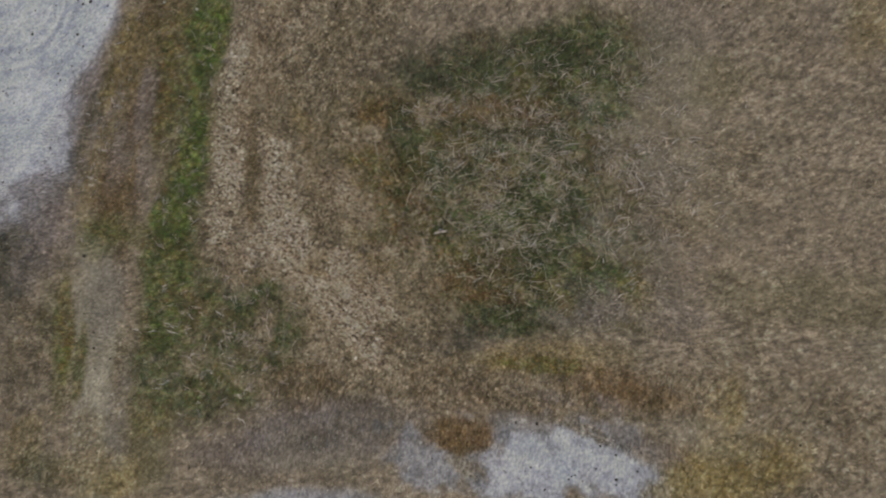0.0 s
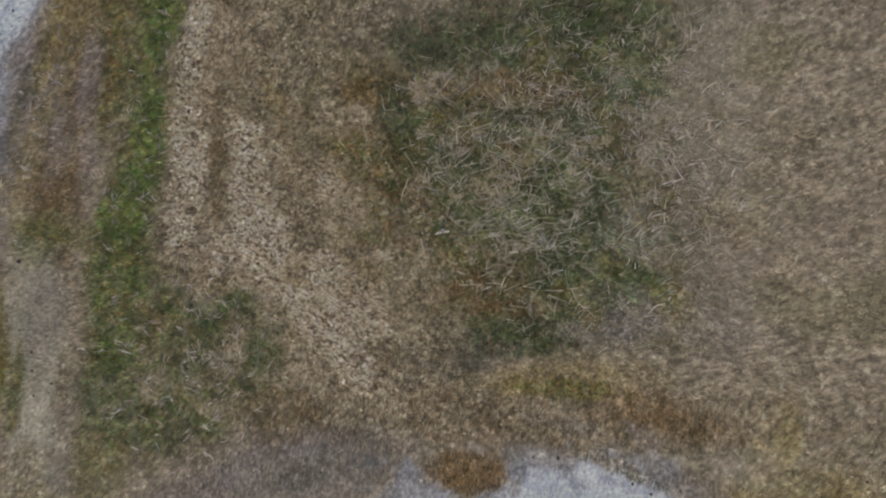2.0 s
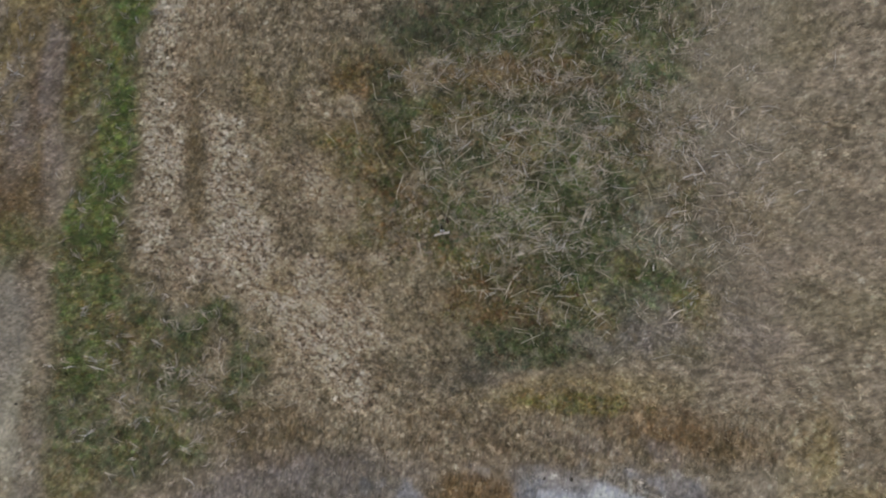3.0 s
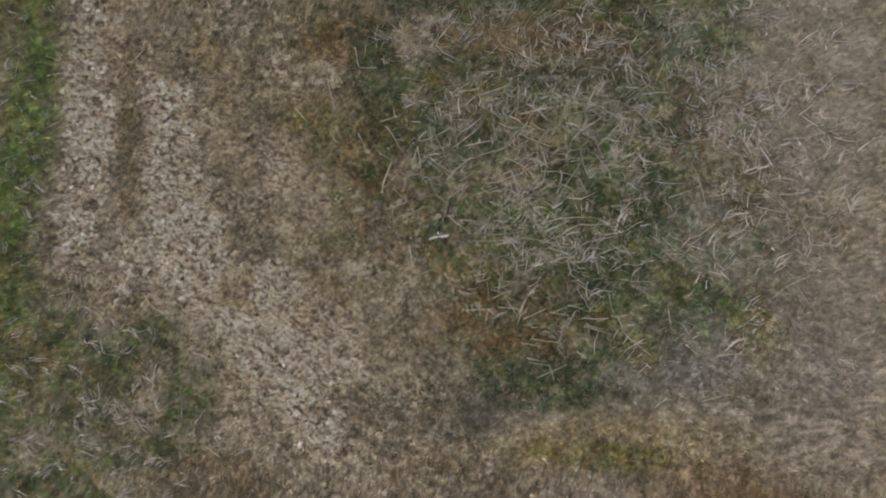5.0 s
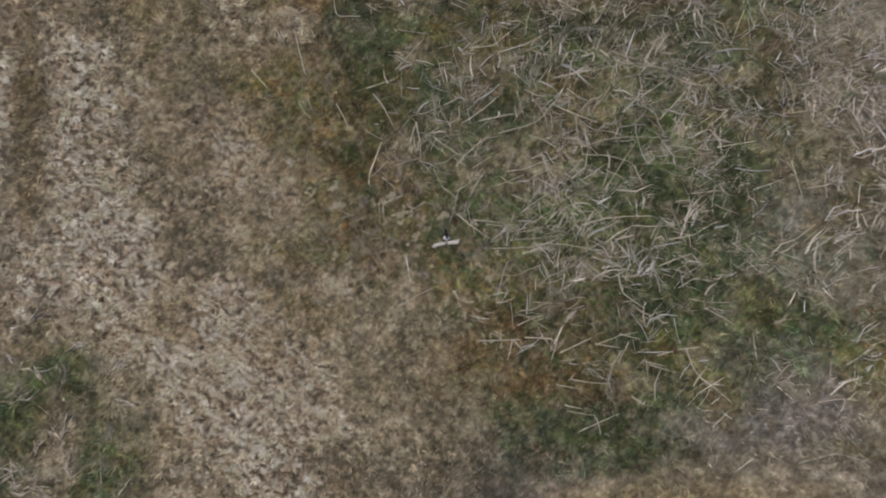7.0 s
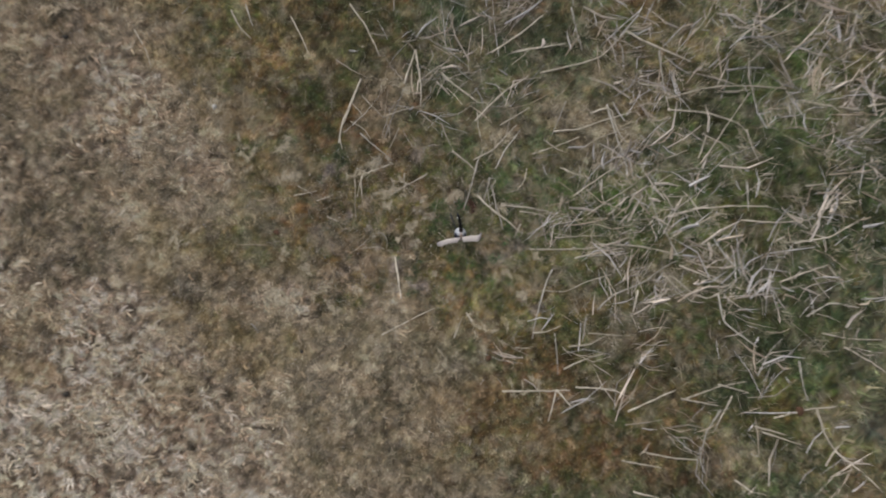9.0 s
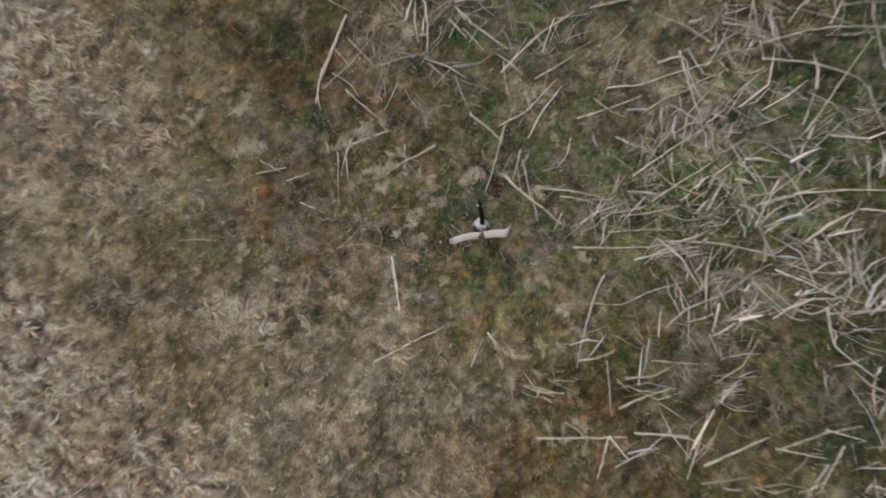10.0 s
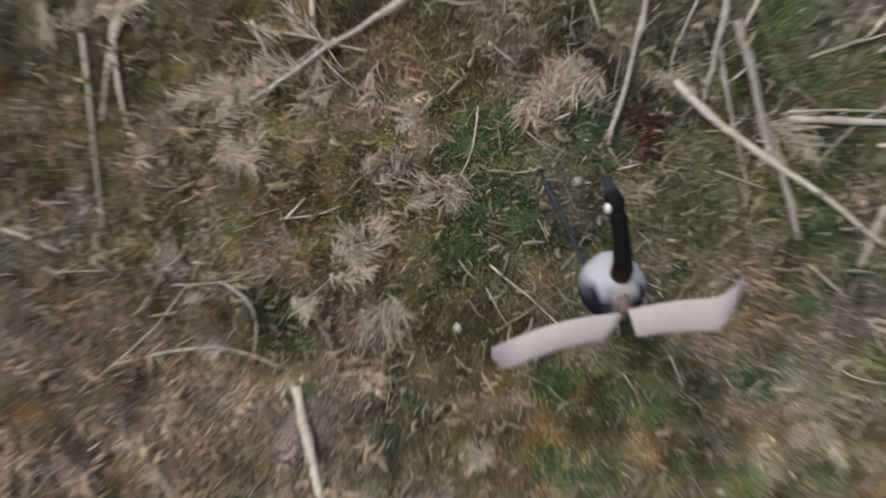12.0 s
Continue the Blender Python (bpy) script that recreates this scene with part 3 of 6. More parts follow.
patch("mauve", -2.43, -0.20, 0.12, 0.09, 0, 0.40, 0.60, 0.8)
patch("dark", 0.07, 0.96, 0.13, 0.10, 0, 0.50, 0.60, 0.8)
patch("dark", 0.11, 0.62, 0.14, 0.09, 0, 0.75, 0.60, 0.7)
patch("dark", -0.19, 0.16, 0.16, 0.11, 0, 0.40, 0.60, 0.8)
patch("green", -0.47, 0.26, 0.14, 0.09, 0, 0.40, 0.60, 0.8)
patch("dark", 0.38, 0.55, 0.16, 0.16, 0, 0.35, 0.60, 0.8)
patch("olive", 0.45, 0.23, 0.18, 0.14, 0, 0.40, 0.60, 0.8)
patch("straw", 0.83, -0.20, 0.23, 0.10, 0, 0.35, 0.60, 0.8)
patch("mauve", 0.67, -0.50, 0.21, 0.09, 0, 0.40, 0.60, 0.8)
patch("dark", 0.48, -0.76, 0.16, 0.10, 0, 0.40, 0.60, 0.8)
patch("dark", 0.26, -0.39, 0.14, 0.08, 0, 0.40, 0.60, 0.8)
patch("bright", -0.07, -0.41, 0.14, 0.06, 0, 0.50, 0.60, 0.8)
patch("mauve", -0.33, -0.55, 0.17, 0.09, 0, 0.40, 0.60, 0.8)
patch("dark", 0.67, -0.29, 0.16, 0.09, 0, 0.30, 0.60, 0.8)

# golden-brown rim of the rough ground
patch("golden", -3.93, 3.22, 2.07, 1.38, -50, 0.50, 0.60, 0.7)
patch("umber", -3.40, 1.66, 1.71, 0.94, -35, 0.50, 0.60, 0.7)
patch("golden", -2.21, 4.23, 1.20, 1.03, 0, 0.35, 0.60, 0.8)
patch("golden", -5.34, 5.18, 1.40, 0.88, -40, 0.40, 0.60, 0.7)
patch("rust", 1.29, -3.55, 2.29, 0.82, -10, 0.45, 0.60, 0.7)
patch("umber", 3.41, -3.39, 1.29, 0.81, -20, 0.45, 0.60, 0.7)
patch("golden", 1.22, 6.24, 2.04, 0.68, -10, 0.45, 0.60, 0.8)
patch("golden", 8.48, 4.00, 1.78, 0.97, 0, 0.35, 0.60, 0.8)
patch("thatch", 3.73, 4.62, 2.66, 0.75, -15, 0.30, 0.60, 0.8)
patch("thatch", 11.31, 2.78, 1.27, 1.90, 0, 0.40, 0.60, 0.8)
patch("thatch", 2.35, 2.09, 2.49, 0.83, 0, 0.30, 0.60, 0.8)
# bleached grass along the upper rim, grey-green haze, paler turf
patch("straw", -11.64, 13.89, 3.54, 2.36, 60, 0.30, 0.60, 0.7)
patch("thatch", -6.95, 13.26, 3.44, 2.29, 0, 0.30, 0.60, 0.7)
patch("track", 14.24, 10.38, 2.68, 3.01, 0, 0.35, 0.60, 0.6)
patch("track", 16.02, 4.96, 1.63, 2.93, 0, 0.25, 0.60, 0.6)
patch("thatch", -16.09, -7.17, 4.94, 3.80, -20, 0.25, 0.60, 0.8)
patch("thatch", 0.65, -10.04, 6.83, 1.02, 0, 0.30, 0.60, 0.7)
patch("mauve", -6.27, -13.55, 3.87, 1.41, 0, 0.35, 0.60, 0.7)
patch("track", 16.21, -12.59, 2.77, 1.23, -20, 0.35, 0.60, 0.7)
patch("straw", -7.08, 3.09, 1.05, 0.57, -20, 0.35, 0.60, 0.7)
# dark moss between the stems
patch("dark", -2.86, 6.49, 2.45, 1.38, -60, 0.45, 0.60, 0.8)
patch("umber", -3.15, 2.51, 2.73, 1.52, -50, 0.45, 0.60, 0.8)
patch("umber", 3.50, 7.81, 3.55, 0.83, -5, 0.55, 0.60, 0.7)
patch("dark", 2.34, 10.65, 3.60, 1.05, 0, 0.45, 0.60, 0.8)
patch("dark", 6.80, 10.44, 2.63, 0.88, 20, 0.40, 0.60, 0.8)
patch("dark", 9.39, -0.40, 1.96, 0.98, -20, 0.40, 0.60, 0.8)
patch("dark", 4.23, -1.79, 2.88, 1.01, 0, 0.35, 0.60, 0.8)
patch("dark", 3.87, -6.11, 1.99, 0.71, 0, 0.45, 0.60, 0.8)
patch("golden", 1.32, -1.17, 2.05, 1.17, 0, 0.35, 0.60, 0.8)
patch("dark", -0.13, 3.65, 1.79, 1.05, -30, 0.35, 0.60, 0.8)
patch("umber", 3.33, -4.10, 1.72, 0.86, 0, 0.40, 0.60, 0.8)
patch("dark", 8.67, 4.01, 1.71, 0.85, 0, 0.35, 0.60, 0.8)
patch("umber", -4.42, 9.37, 1.86, 0.93, -10, 0.40, 0.60, 0.8)
# pale dead grass at the decoy's south and west
patch("straw", -3.19, -1.31, 0.73, 0.31, 0, 0.45, 0.60, 0.7)
patch("thatch", -3.10, 1.28, 0.48, 0.30, 0, 0.40, 0.60, 0.8)
patch("thatch", -2.26, -1.05, 0.53, 0.23, 0, 0.35, 0.60, 0.8)
patch("straw", 1.21, -0.98, 0.32, 0.14, 0, 0.30, 0.60, 0.8)
patch("straw", -1.61, 1.12, 0.25, 0.13, 40, 0.40, 0.60, 0.8)
patch("green", 1.84, -1.02, 0.31, 0.24, 0, 0.35, 0.60, 0.8)
patch("bright", 0.57, -0.97, 0.25, 0.11, 0, 0.35, 0.60, 0.8)
# paler turf to the east, and south-west of the decoy
patch("track", 10.77, -0.35, 2.56, 1.88, 0, 0.40, 0.60, 0.7)
patch("track", 12.27, 5.23, 1.56, 2.08, 0, 0.30, 0.60, 0.7)
patch("straw", -2.12, -0.31, 0.49, 0.20, -10, 0.40, 0.60, 0.8)
patch("straw", -1.13, -0.43, 0.29, 0.14, 0, 0.30, 0.60, 0.8)
patch("mauve", -0.93, -0.17, 0.19, 0.12, 0, 0.40, 0.60, 0.8)
patch("mauve", -2.14, -0.70, 0.22, 0.12, 0, 0.40, 0.60, 0.8)
patch("straw", -0.24, -0.89, 0.26, 0.09, 0, 0.35, 0.60, 0.8)
patch("green", 1.01, -0.86, 0.21, 0.11, 0, 0.50, 0.60, 0.8)
patch("mauve", -2.24, 0.93, 0.14, 0.10, 0, 0.40, 0.60, 0.8)
# crests of the straw strips
patch("straw", -14.79, 4.19, 2.55, 1.04, -88, 0.50, 0.60, 0.4)
patch("brown", -13.10, 3.72, 2.52, 0.37, -86, 0.45, 0.60, 0.5)
patch("straw", -10.56, 1.92, 2.47, 1.08, -68, 0.50, 0.50, 0.4)
patch("straw", -6.42, -2.62, 2.37, 1.29, -38, 0.55, 0.50, 0.4)
patch("straw", -4.01, -4.68, 1.48, 1.06, -60, 0.50, 0.50, 0.4)
patch("straw", -5.24, -6.75, 1.26, 0.84, 0, 0.40, 0.60, 0.5)
patch("straw", -11.52, -1.57, 1.78, 1.34, -30, 0.35, 0.60, 0.6)
# paler grass under the fallen stalk
patch("straw", -1.77, -0.71, 0.32, 0.15, 0, 0.40, 0.60, 0.8)
patch("thatch", -0.93, -0.72, 0.36, 0.14, 0, 0.45, 0.60, 0.8)
patch("thatch", -2.10, -0.11, 0.27, 0.12, 0, 0.40, 0.60, 0.8)
patch("thatch", -2.25, 0.79, 0.17, 0.10, 0, 0.35, 0.60, 0.8)
# the green strip at its freshest
patch("bright", -17.30, 6.94, 3.10, 0.91, 82, 0.60, 0.60, 0.6)
patch("bright", -18.65, 1.78, 1.85, 1.07, 75, 0.60, 0.60, 0.6)
patch("bright", -16.11, 15.57, 1.47, 1.05, 80, 0.50, 0.60, 0.6)
patch("bright", -18.72, -6.68, 1.60, 1.12, 50, 0.40, 0.60, 0.6)


def mottle(seed, count, box, covers, least, most, amount):
    """Small growths of moss and thatch strewn over a stretch of ground."""
    rng = random.Random(seed)
    for _ in range(count):
        size = rng.uniform(least, most)
        patch(rng.choice(covers), rng.uniform(box[0], box[1]), rng.uniform(box[2], box[3]), size, size * rng.uniform(0.35, 0.8), rng.uniform(0, 180), amount * rng.uniform(0.6, 1.2), 0.6, 0.8)


mottle(1, 70, (-0.5, 12.5, -4.5, 10.5), ("golden", "umber", "dark", "golden", "umber", "dark", "green"), 0.5, 1.5, 0.42)
mottle(2, 60, (-10.0, -1.0, -3.0, 8.0), ("straw", "golden", "brown", "umber", "thatch", "golden", "straw"), 0.4, 1.2, 0.36)
mottle(3, 190, (-2.8, 1.8, -1.4, 1.6), ("golden", "mauve", "golden", "straw", "dark", "umber", "golden", "brown", "green", "umber"), 0.05, 0.19, 0.60)
mottle(4, 24, (-19.0, -10.0, -11.0, -3.5), ("thatch", "olive", "green", "straw", "bright"), 0.5, 1.3, 0.40)
mottle(5, 30, (13.0, 30.0, -11.0, 16.0), ("thatch", "mauve", "track", "thatch"), 1.0, 3.0, 0.2)
# rusty thatch among the stems
patch("umber", 3.63, 7.82, 4.65, 1.05, -4, 0.55, 0.60, 0.6)
patch("rust", 3.01, 8.01, 2.80, 0.68, -4, 0.50, 0.60, 0.6)
patch("dark", 4.54, 6.35, 3.37, 0.55, -6, 0.45, 0.60, 0.6)
patch("rust", -4.33, 7.95, 1.30, 0.78, -20, 0.45, 0.60, 0.6)


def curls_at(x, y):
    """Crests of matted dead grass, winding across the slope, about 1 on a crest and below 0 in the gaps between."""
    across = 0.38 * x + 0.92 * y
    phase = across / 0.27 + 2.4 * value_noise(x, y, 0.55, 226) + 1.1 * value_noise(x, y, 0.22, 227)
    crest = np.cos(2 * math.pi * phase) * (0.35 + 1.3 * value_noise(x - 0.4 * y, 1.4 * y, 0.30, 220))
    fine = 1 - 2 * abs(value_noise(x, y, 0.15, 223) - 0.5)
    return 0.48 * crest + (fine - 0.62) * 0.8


def cover_at(x, y):
    """Colour, with the gaps' shade painted in, density, length and dead share of what grows at the places."""
    colour = np.tile(COVER["stubble"][0], (len(x), 1))
    rest = np.tile((*COVER["stubble"][1:], 1.0), (len(x), 1))
    for cover, px, py, along, across, turn, amount, soft, ragged, k in PATCHES:
        reach = 1.8 * max(along, across)
        near = np.nonzero((abs(x - px) < reach) & (abs(y - py) < reach))[0]
        if not len(near):
            continue
        dx, dy = x[near] - px, y[near] - py
        u = (dx * math.cos(turn) + dy * math.sin(turn)) / along
        v = (dy * math.cos(turn) - dx * math.sin(turn)) / across
        size = 0.5 * (along * across) ** 0.5
        d = np.hypot(u, v) + ragged * 2 * (fbm(x[near], y[near], size, 4, 20 + k) - 0.5)
        m = np.clip((1 + soft - d) / (2 * soft), 0, 1)
        m = (amount * m * m * (3 - 2 * m))[:, None]
        c, *r = COVER[cover]
        colour[near] = colour[near] * (1 - m) + c * m
        rest[near] = rest[near] * (1 - m) + np.array((*r, 0.0)) * m
    # tone of the sward's lumps, from metres down to a few centimetres
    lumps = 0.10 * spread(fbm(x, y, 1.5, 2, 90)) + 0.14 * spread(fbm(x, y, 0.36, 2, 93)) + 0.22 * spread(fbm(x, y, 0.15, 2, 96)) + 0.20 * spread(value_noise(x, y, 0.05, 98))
    along, across = 0.84 * x + 0.54 * y, 0.84 * y - 0.54 * x
    steep = 0.8 * spread(value_noise(along, across * 2.4, 0.29, 99)) + 0.2 * spread(value_noise(along, across * 2.5, 1.1, 89))
    flat = 0.8 * spread(value_noise(x + 0.15 * y, (y - 0.15 * x) * 2.6, 0.33, 79)) + 0.2 * spread(value_noise(x, y * 2.5, 1.2, 77))
    share = np.clip(0.5 + (y + 1) / 8, 0, 1)
    rows = share * steep + (1 - share) * flat
    live = 0.4 * spread(fbm(x, y, 1.1, 2, 101)) + 0.55 * spread(fbm(x, y, 0.25, 2, 104)) + 0.6 * spread(fbm(x, y, 0.09, 2, 107))
    inside = np.clip((43 - abs(x)) / 4, 0, 1) * np.clip((29 - abs(y)) / 4, 0, 1)
    patchy, stubble = rest[:, 3] * inside, rest[:, 4] * inside
    dry = np.clip(rest[:, 2] * 1.4 - 0.3, 0.25, 1)
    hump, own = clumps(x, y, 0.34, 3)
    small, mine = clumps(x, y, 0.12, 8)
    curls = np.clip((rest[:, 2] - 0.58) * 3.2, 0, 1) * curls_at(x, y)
    # crests painted lighter and gaps darker, as if their relief were lit
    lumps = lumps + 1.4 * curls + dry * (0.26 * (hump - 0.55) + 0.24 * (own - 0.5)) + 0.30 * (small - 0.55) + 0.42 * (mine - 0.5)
    # kinds of moss, grass and thatch that grow side by side
    for size, amount, seed in ((0.95, 0.36, 13), (0.33, 0.50, 17), (0.115, 0.55, 19), (0.045, 0.30, 23)):
        warp = 0.5 * size * spread(fbm(x, y, 0.6 * size, 2, seed + 120))
        core, pick = clumps(x + warp, y - 0.7 * warp, size, seed)
        pick = np.minimum((pick * 8).astype(int), 7)
        wet = np.clip((0.62 - rest[:, 2]) / 0.2, 0, 1)[:, None]
        m = (amount * np.clip(1.6 * core, 0, 1) * np.clip(1.25 * patchy, 0, 1))[:, None] * (1 + 0.25 * wet)
        kinds = wet * ROUGH_MIX[pick] / ROUGH_MIX.mean(0) + (1 - wet) * DRY_MIX[pick] / DRY_MIX.mean(0)
        kinds = (0.5 + 0.2 * wet) * kinds + (0.5 - 0.2 * wet) * kinds.mean(1)[:, None]
        colour = colour * (1 - m + m * np.clip(kinds, 0.45, 1.6))
    streaks = spread(fbm(0.5 * x + 0.87 * y, 3.5 * (0.5 * y - 0.87 * x), 2.2, 4, 210))
    bare = np.clip((0.3 - rest[:, 0]) * 4, 0, 1)
    ring = np.hypot(x + 32.5, y - 17.7)
    wheel = np.where(ring < 12, spread(value_noise(ring, 0.12 * (x - y), 0.42, 215)), 0)
    drag = spread(fbm(0.93 * x - 0.37 * y, 5.0 * (0.37 * x + 0.93 * y), 2.0, 3, 217)) * (y < -9)
    # random mottle plus the gaps' shade, both put into the colour
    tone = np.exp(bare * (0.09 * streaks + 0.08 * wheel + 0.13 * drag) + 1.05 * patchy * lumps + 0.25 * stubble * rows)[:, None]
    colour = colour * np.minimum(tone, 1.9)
    desat = np.clip(0.2 * (tone - 1), 0, 0.35)
    colour = colour * (1 - desat) + desat * colour.mean(1)[:, None] * np.array((1.12, 1.0, 0.86))
    share = np.clip(0.20 * abs(live) * patchy * np.where(live > 0, 1, 1.25 - rest[:, 2]), 0, 0.6)[:, None]
    colour = colour * (1 - share) + share * np.where(live[:, None] > 0, DEAD_TONE, LIVE_TONE)
    colour = np.minimum(colour, 0.30 + 0.35 * colour)
    return colour, rest[:, 0], rest[:, 1], np.clip(rest[:, 2] + 0.15 * live, 0, 1)


def spread(v):
    return (v - 0.5) / 0.17


def height_at(x, y):
    """The lie of the land: low humps and hollows, and the small lumps of the sward."""
    fade = np.clip((np.hypot(x, y) - 3) / 12, 0, 1)
    lumps = 0.05 * (fbm(x, y, 0.55, 3, 40) - 0.5) + 0.03 * (fbm(x, y, 0.17, 2, 50) - 0.5)
    return fade * 0.35 * (fbm(x, y, 9.0, 2, 60) - 0.5) + lumps


# ---- mesh helpers ----
def mesh_of(name, verts, faces_flat, per_face, mat, tints=None, smooth=False):
    """A mesh from arrays: places, corner numbers, corners a face, colour a corner point."""
    me = bpy.data.meshes.new(name)
    count = len(faces_flat) // per_face
    me.vertices.add(len(verts))
    me.vertices.foreach_set("co", np.ascontiguousarray(verts, dtype=np.float32).ravel())
    me.loops.add(len(faces_flat))
    me.loops.foreach_set("vertex_index", np.ascontiguousarray(faces_flat, dtype=np.int32))
    me.polygons.add(count)
    me.polygons.foreach_set("loop_start", np.arange(count, dtype=np.int32) * per_face)
    me.polygons.foreach_set("use_smooth", np.full(count, smooth))
    if tints is not None:
        layer = me.color_attributes.new("tint", "FLOAT_COLOR", "POINT")
        rgba = np.ones((len(verts), 4), np.float32)
        rgba[:, :tints.shape[1]] = tints
        layer.data.foreach_set("color", rgba.ravel())
    me.materials.append(mat)
    me.update(calc_edges=True)
    return me


def part(name, bm, mat, parent=None, label=""):
    me = bpy.data.meshes.new(name)
    bm.to_mesh(me)
    bm.free()
    me.materials.append(mat)
    for p in me.polygons:
        p.use_smooth = True
    ob = new(name, me)
    if parent is not None:
        ob.parent = parent
    return tagged(ob, label)


# ---- the ground, one sheet to the horizon ----
def ground_lines(fine, near, far):
    steps = list(np.arange(0, fine, 0.065)) + list(np.arange(fine, near, 0.16))
    reach, step = near, 0.3
    while reach < far:
        steps.append(reach)
        step *= 1.5
        reach += step
    steps.append(far)
    return np.array(sorted({round(s, 3) for s in steps} | {-round(s, 3) for s in steps}))


def build_ground():
    gx, gy = ground_lines(15.5, 38.0, 2500.0), ground_lines(9.0, 25.0, 2500.0)
    x, y = [a.ravel() for a in np.meshgrid(gx, gy)]
    z = height_at(x, y)
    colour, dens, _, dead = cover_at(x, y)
    # soil darkened under dense, dead cover, so gaps between blades look shaded
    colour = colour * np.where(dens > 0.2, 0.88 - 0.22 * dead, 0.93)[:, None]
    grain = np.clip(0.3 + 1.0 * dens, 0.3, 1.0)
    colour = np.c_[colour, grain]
    nx, ny = len(gx), len(gy)
    i, j = np.meshgrid(np.arange(nx - 1), np.arange(ny - 1))
    a = (j * nx + i).ravel()
    quads = np.stack([a, a + 1, a + 1 + nx, a + nx], 1).ravel()
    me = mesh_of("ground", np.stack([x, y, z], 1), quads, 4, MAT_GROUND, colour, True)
    tagged(new("ground", me), "rough winter pasture soil with moss, thatch, bare pale patches and painted gap shade", "ground", kind="structure")


build_ground()


# ---- blades ----
STALK_RNG = np.random.default_rng(31)
GREENS = np.array([(0.050, 0.075, 0.026), (0.075, 0.096, 0.042), (0.060, 0.072, 0.048), (0.100, 0.115, 0.055)])
DEADS = np.array([(0.39, 0.33, 0.255), (0.29, 0.24, 0.18), (0.46, 0.41, 0.34), (0.22, 0.17, 0.12), (0.34, 0.305, 0.265), (0.41, 0.40, 0.385)])


def blades(name, x, y, heading, length, lean, width, tints, mat, bent=True):
    """One mesh of grass blades. lean: how far a tip goes out, as a share of its length."""
    n = len(x)
    z = height_at(x, y) - 0.004
    ox, oy = np.cos(heading), np.sin(heading)
    rise = length * np.sqrt(np.clip(1 - lean**2, 0.0, 1))
    side = np.stack([-oy * width / 2, ox * width / 2, 0 * width], 1)
    base = np.stack([x, y, z], 1)
    tip = base + np.stack([ox * length * lean, oy * length * lean, rise * 0.75 + 0.006], 1)
    if bent:
        mid = base + np.stack([ox * length * lean * 0.45, oy * length * lean * 0.45, rise * 0.7 + 0.006], 1)
        verts = np.stack([base - side, base + side, mid + side * 0.8, mid - side * 0.8, tip], 1).reshape(-1, 3)
        tri = np.array([0, 1, 2, 0, 2, 3, 3, 2, 4])
        per = 5
    else:
        verts = np.stack([base - side, base + side, tip], 1).reshape(-1, 3)
        tri, per = np.array([0, 1, 2]), 3
    faces = (np.arange(n)[:, None] * per + tri).ravel()
    return new(name, mesh_of(name, verts, faces, 3, mat, np.repeat(tints, per, axis=0)))


def blade_tints(rng, colour, dead, bright, vary):
    """Each blade leans to the ground's own cover, its painted gap shade included, and is green or dead by the cover's
    share.
    """
    n = len(colour)
    is_dead = rng.random(n) < dead
    kind = np.where(is_dead[:, None], DEADS[rng.integers(0, len(DEADS), n)], GREENS[rng.integers(0, len(GREENS), n)])
    share = np.where(dead > 0.5, 0.18, 0.12)[:, None]
    mixed = (1 - share) * colour + share * kind
    return bright * mixed * np.exp(rng.normal(-0.02, vary, n))[:, None]


def sward(name, label, seed, box, count, hole, long, thick, bent, bright, category="grass"):
    """Grass over a box, leaving a hole in the middle where a finer sward stands."""
    rng = np.random.default_rng(seed)
    x, y = rng.uniform(box[0], box[1], count), rng.uniform(box[2], box[3], count)
    if hole:
        edge = 0.5 * (fbm(x, y, 0.8, 2, seed) - 0.5)
        keep = ~((x > hole[0] + edge) & (x < hole[1] + edge) & (y > hole[2] + edge) & (y < hole[3] + edge))
        x, y = x[keep], y[keep]
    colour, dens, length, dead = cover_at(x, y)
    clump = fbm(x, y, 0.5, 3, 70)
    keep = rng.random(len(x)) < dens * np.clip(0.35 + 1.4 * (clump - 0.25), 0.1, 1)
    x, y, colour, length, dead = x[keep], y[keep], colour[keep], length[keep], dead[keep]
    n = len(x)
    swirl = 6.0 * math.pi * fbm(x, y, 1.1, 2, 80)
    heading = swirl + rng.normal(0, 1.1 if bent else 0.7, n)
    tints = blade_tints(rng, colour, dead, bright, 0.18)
    if not bent:
        tints = tints * np.exp(0.16 * spread(value_noise(x, y, 0.22, seed + 5)))[:, None]
    ob = blades(name, x, y, heading, length * long * rng.uniform(0.5, 1.5, n), rng.uniform(0.65, 0.99, n),
                thick * rng.uniform(0.6, 1.5, n), tints, MAT_GRASS, bent)
    return tagged(ob, label, category, kind="stuff")


NEAR, MIDDLE, WIDE = (-2.9, 1.9, -1.5, 1.7), (-9.5, 7.0, -6.0, 6.0), (-38.0, 32.0, -23.0, 22.0)
sward("grass", "short mossy winter grass with dead blades", 11, NEAR, 230000, None, 0.28, 0.0050, True, 1.15)
sward("grass", "tufted winter grass, green and dead blades mixed", 12, MIDDLE, 330000, NEAR, 0.62, 0.011, True, 1.12)
sward("grass", "rough pasture grass, brown and green blades mixed", 13, WIDE, 720000, MIDDLE, 1.9, 0.038, False, 0.85)


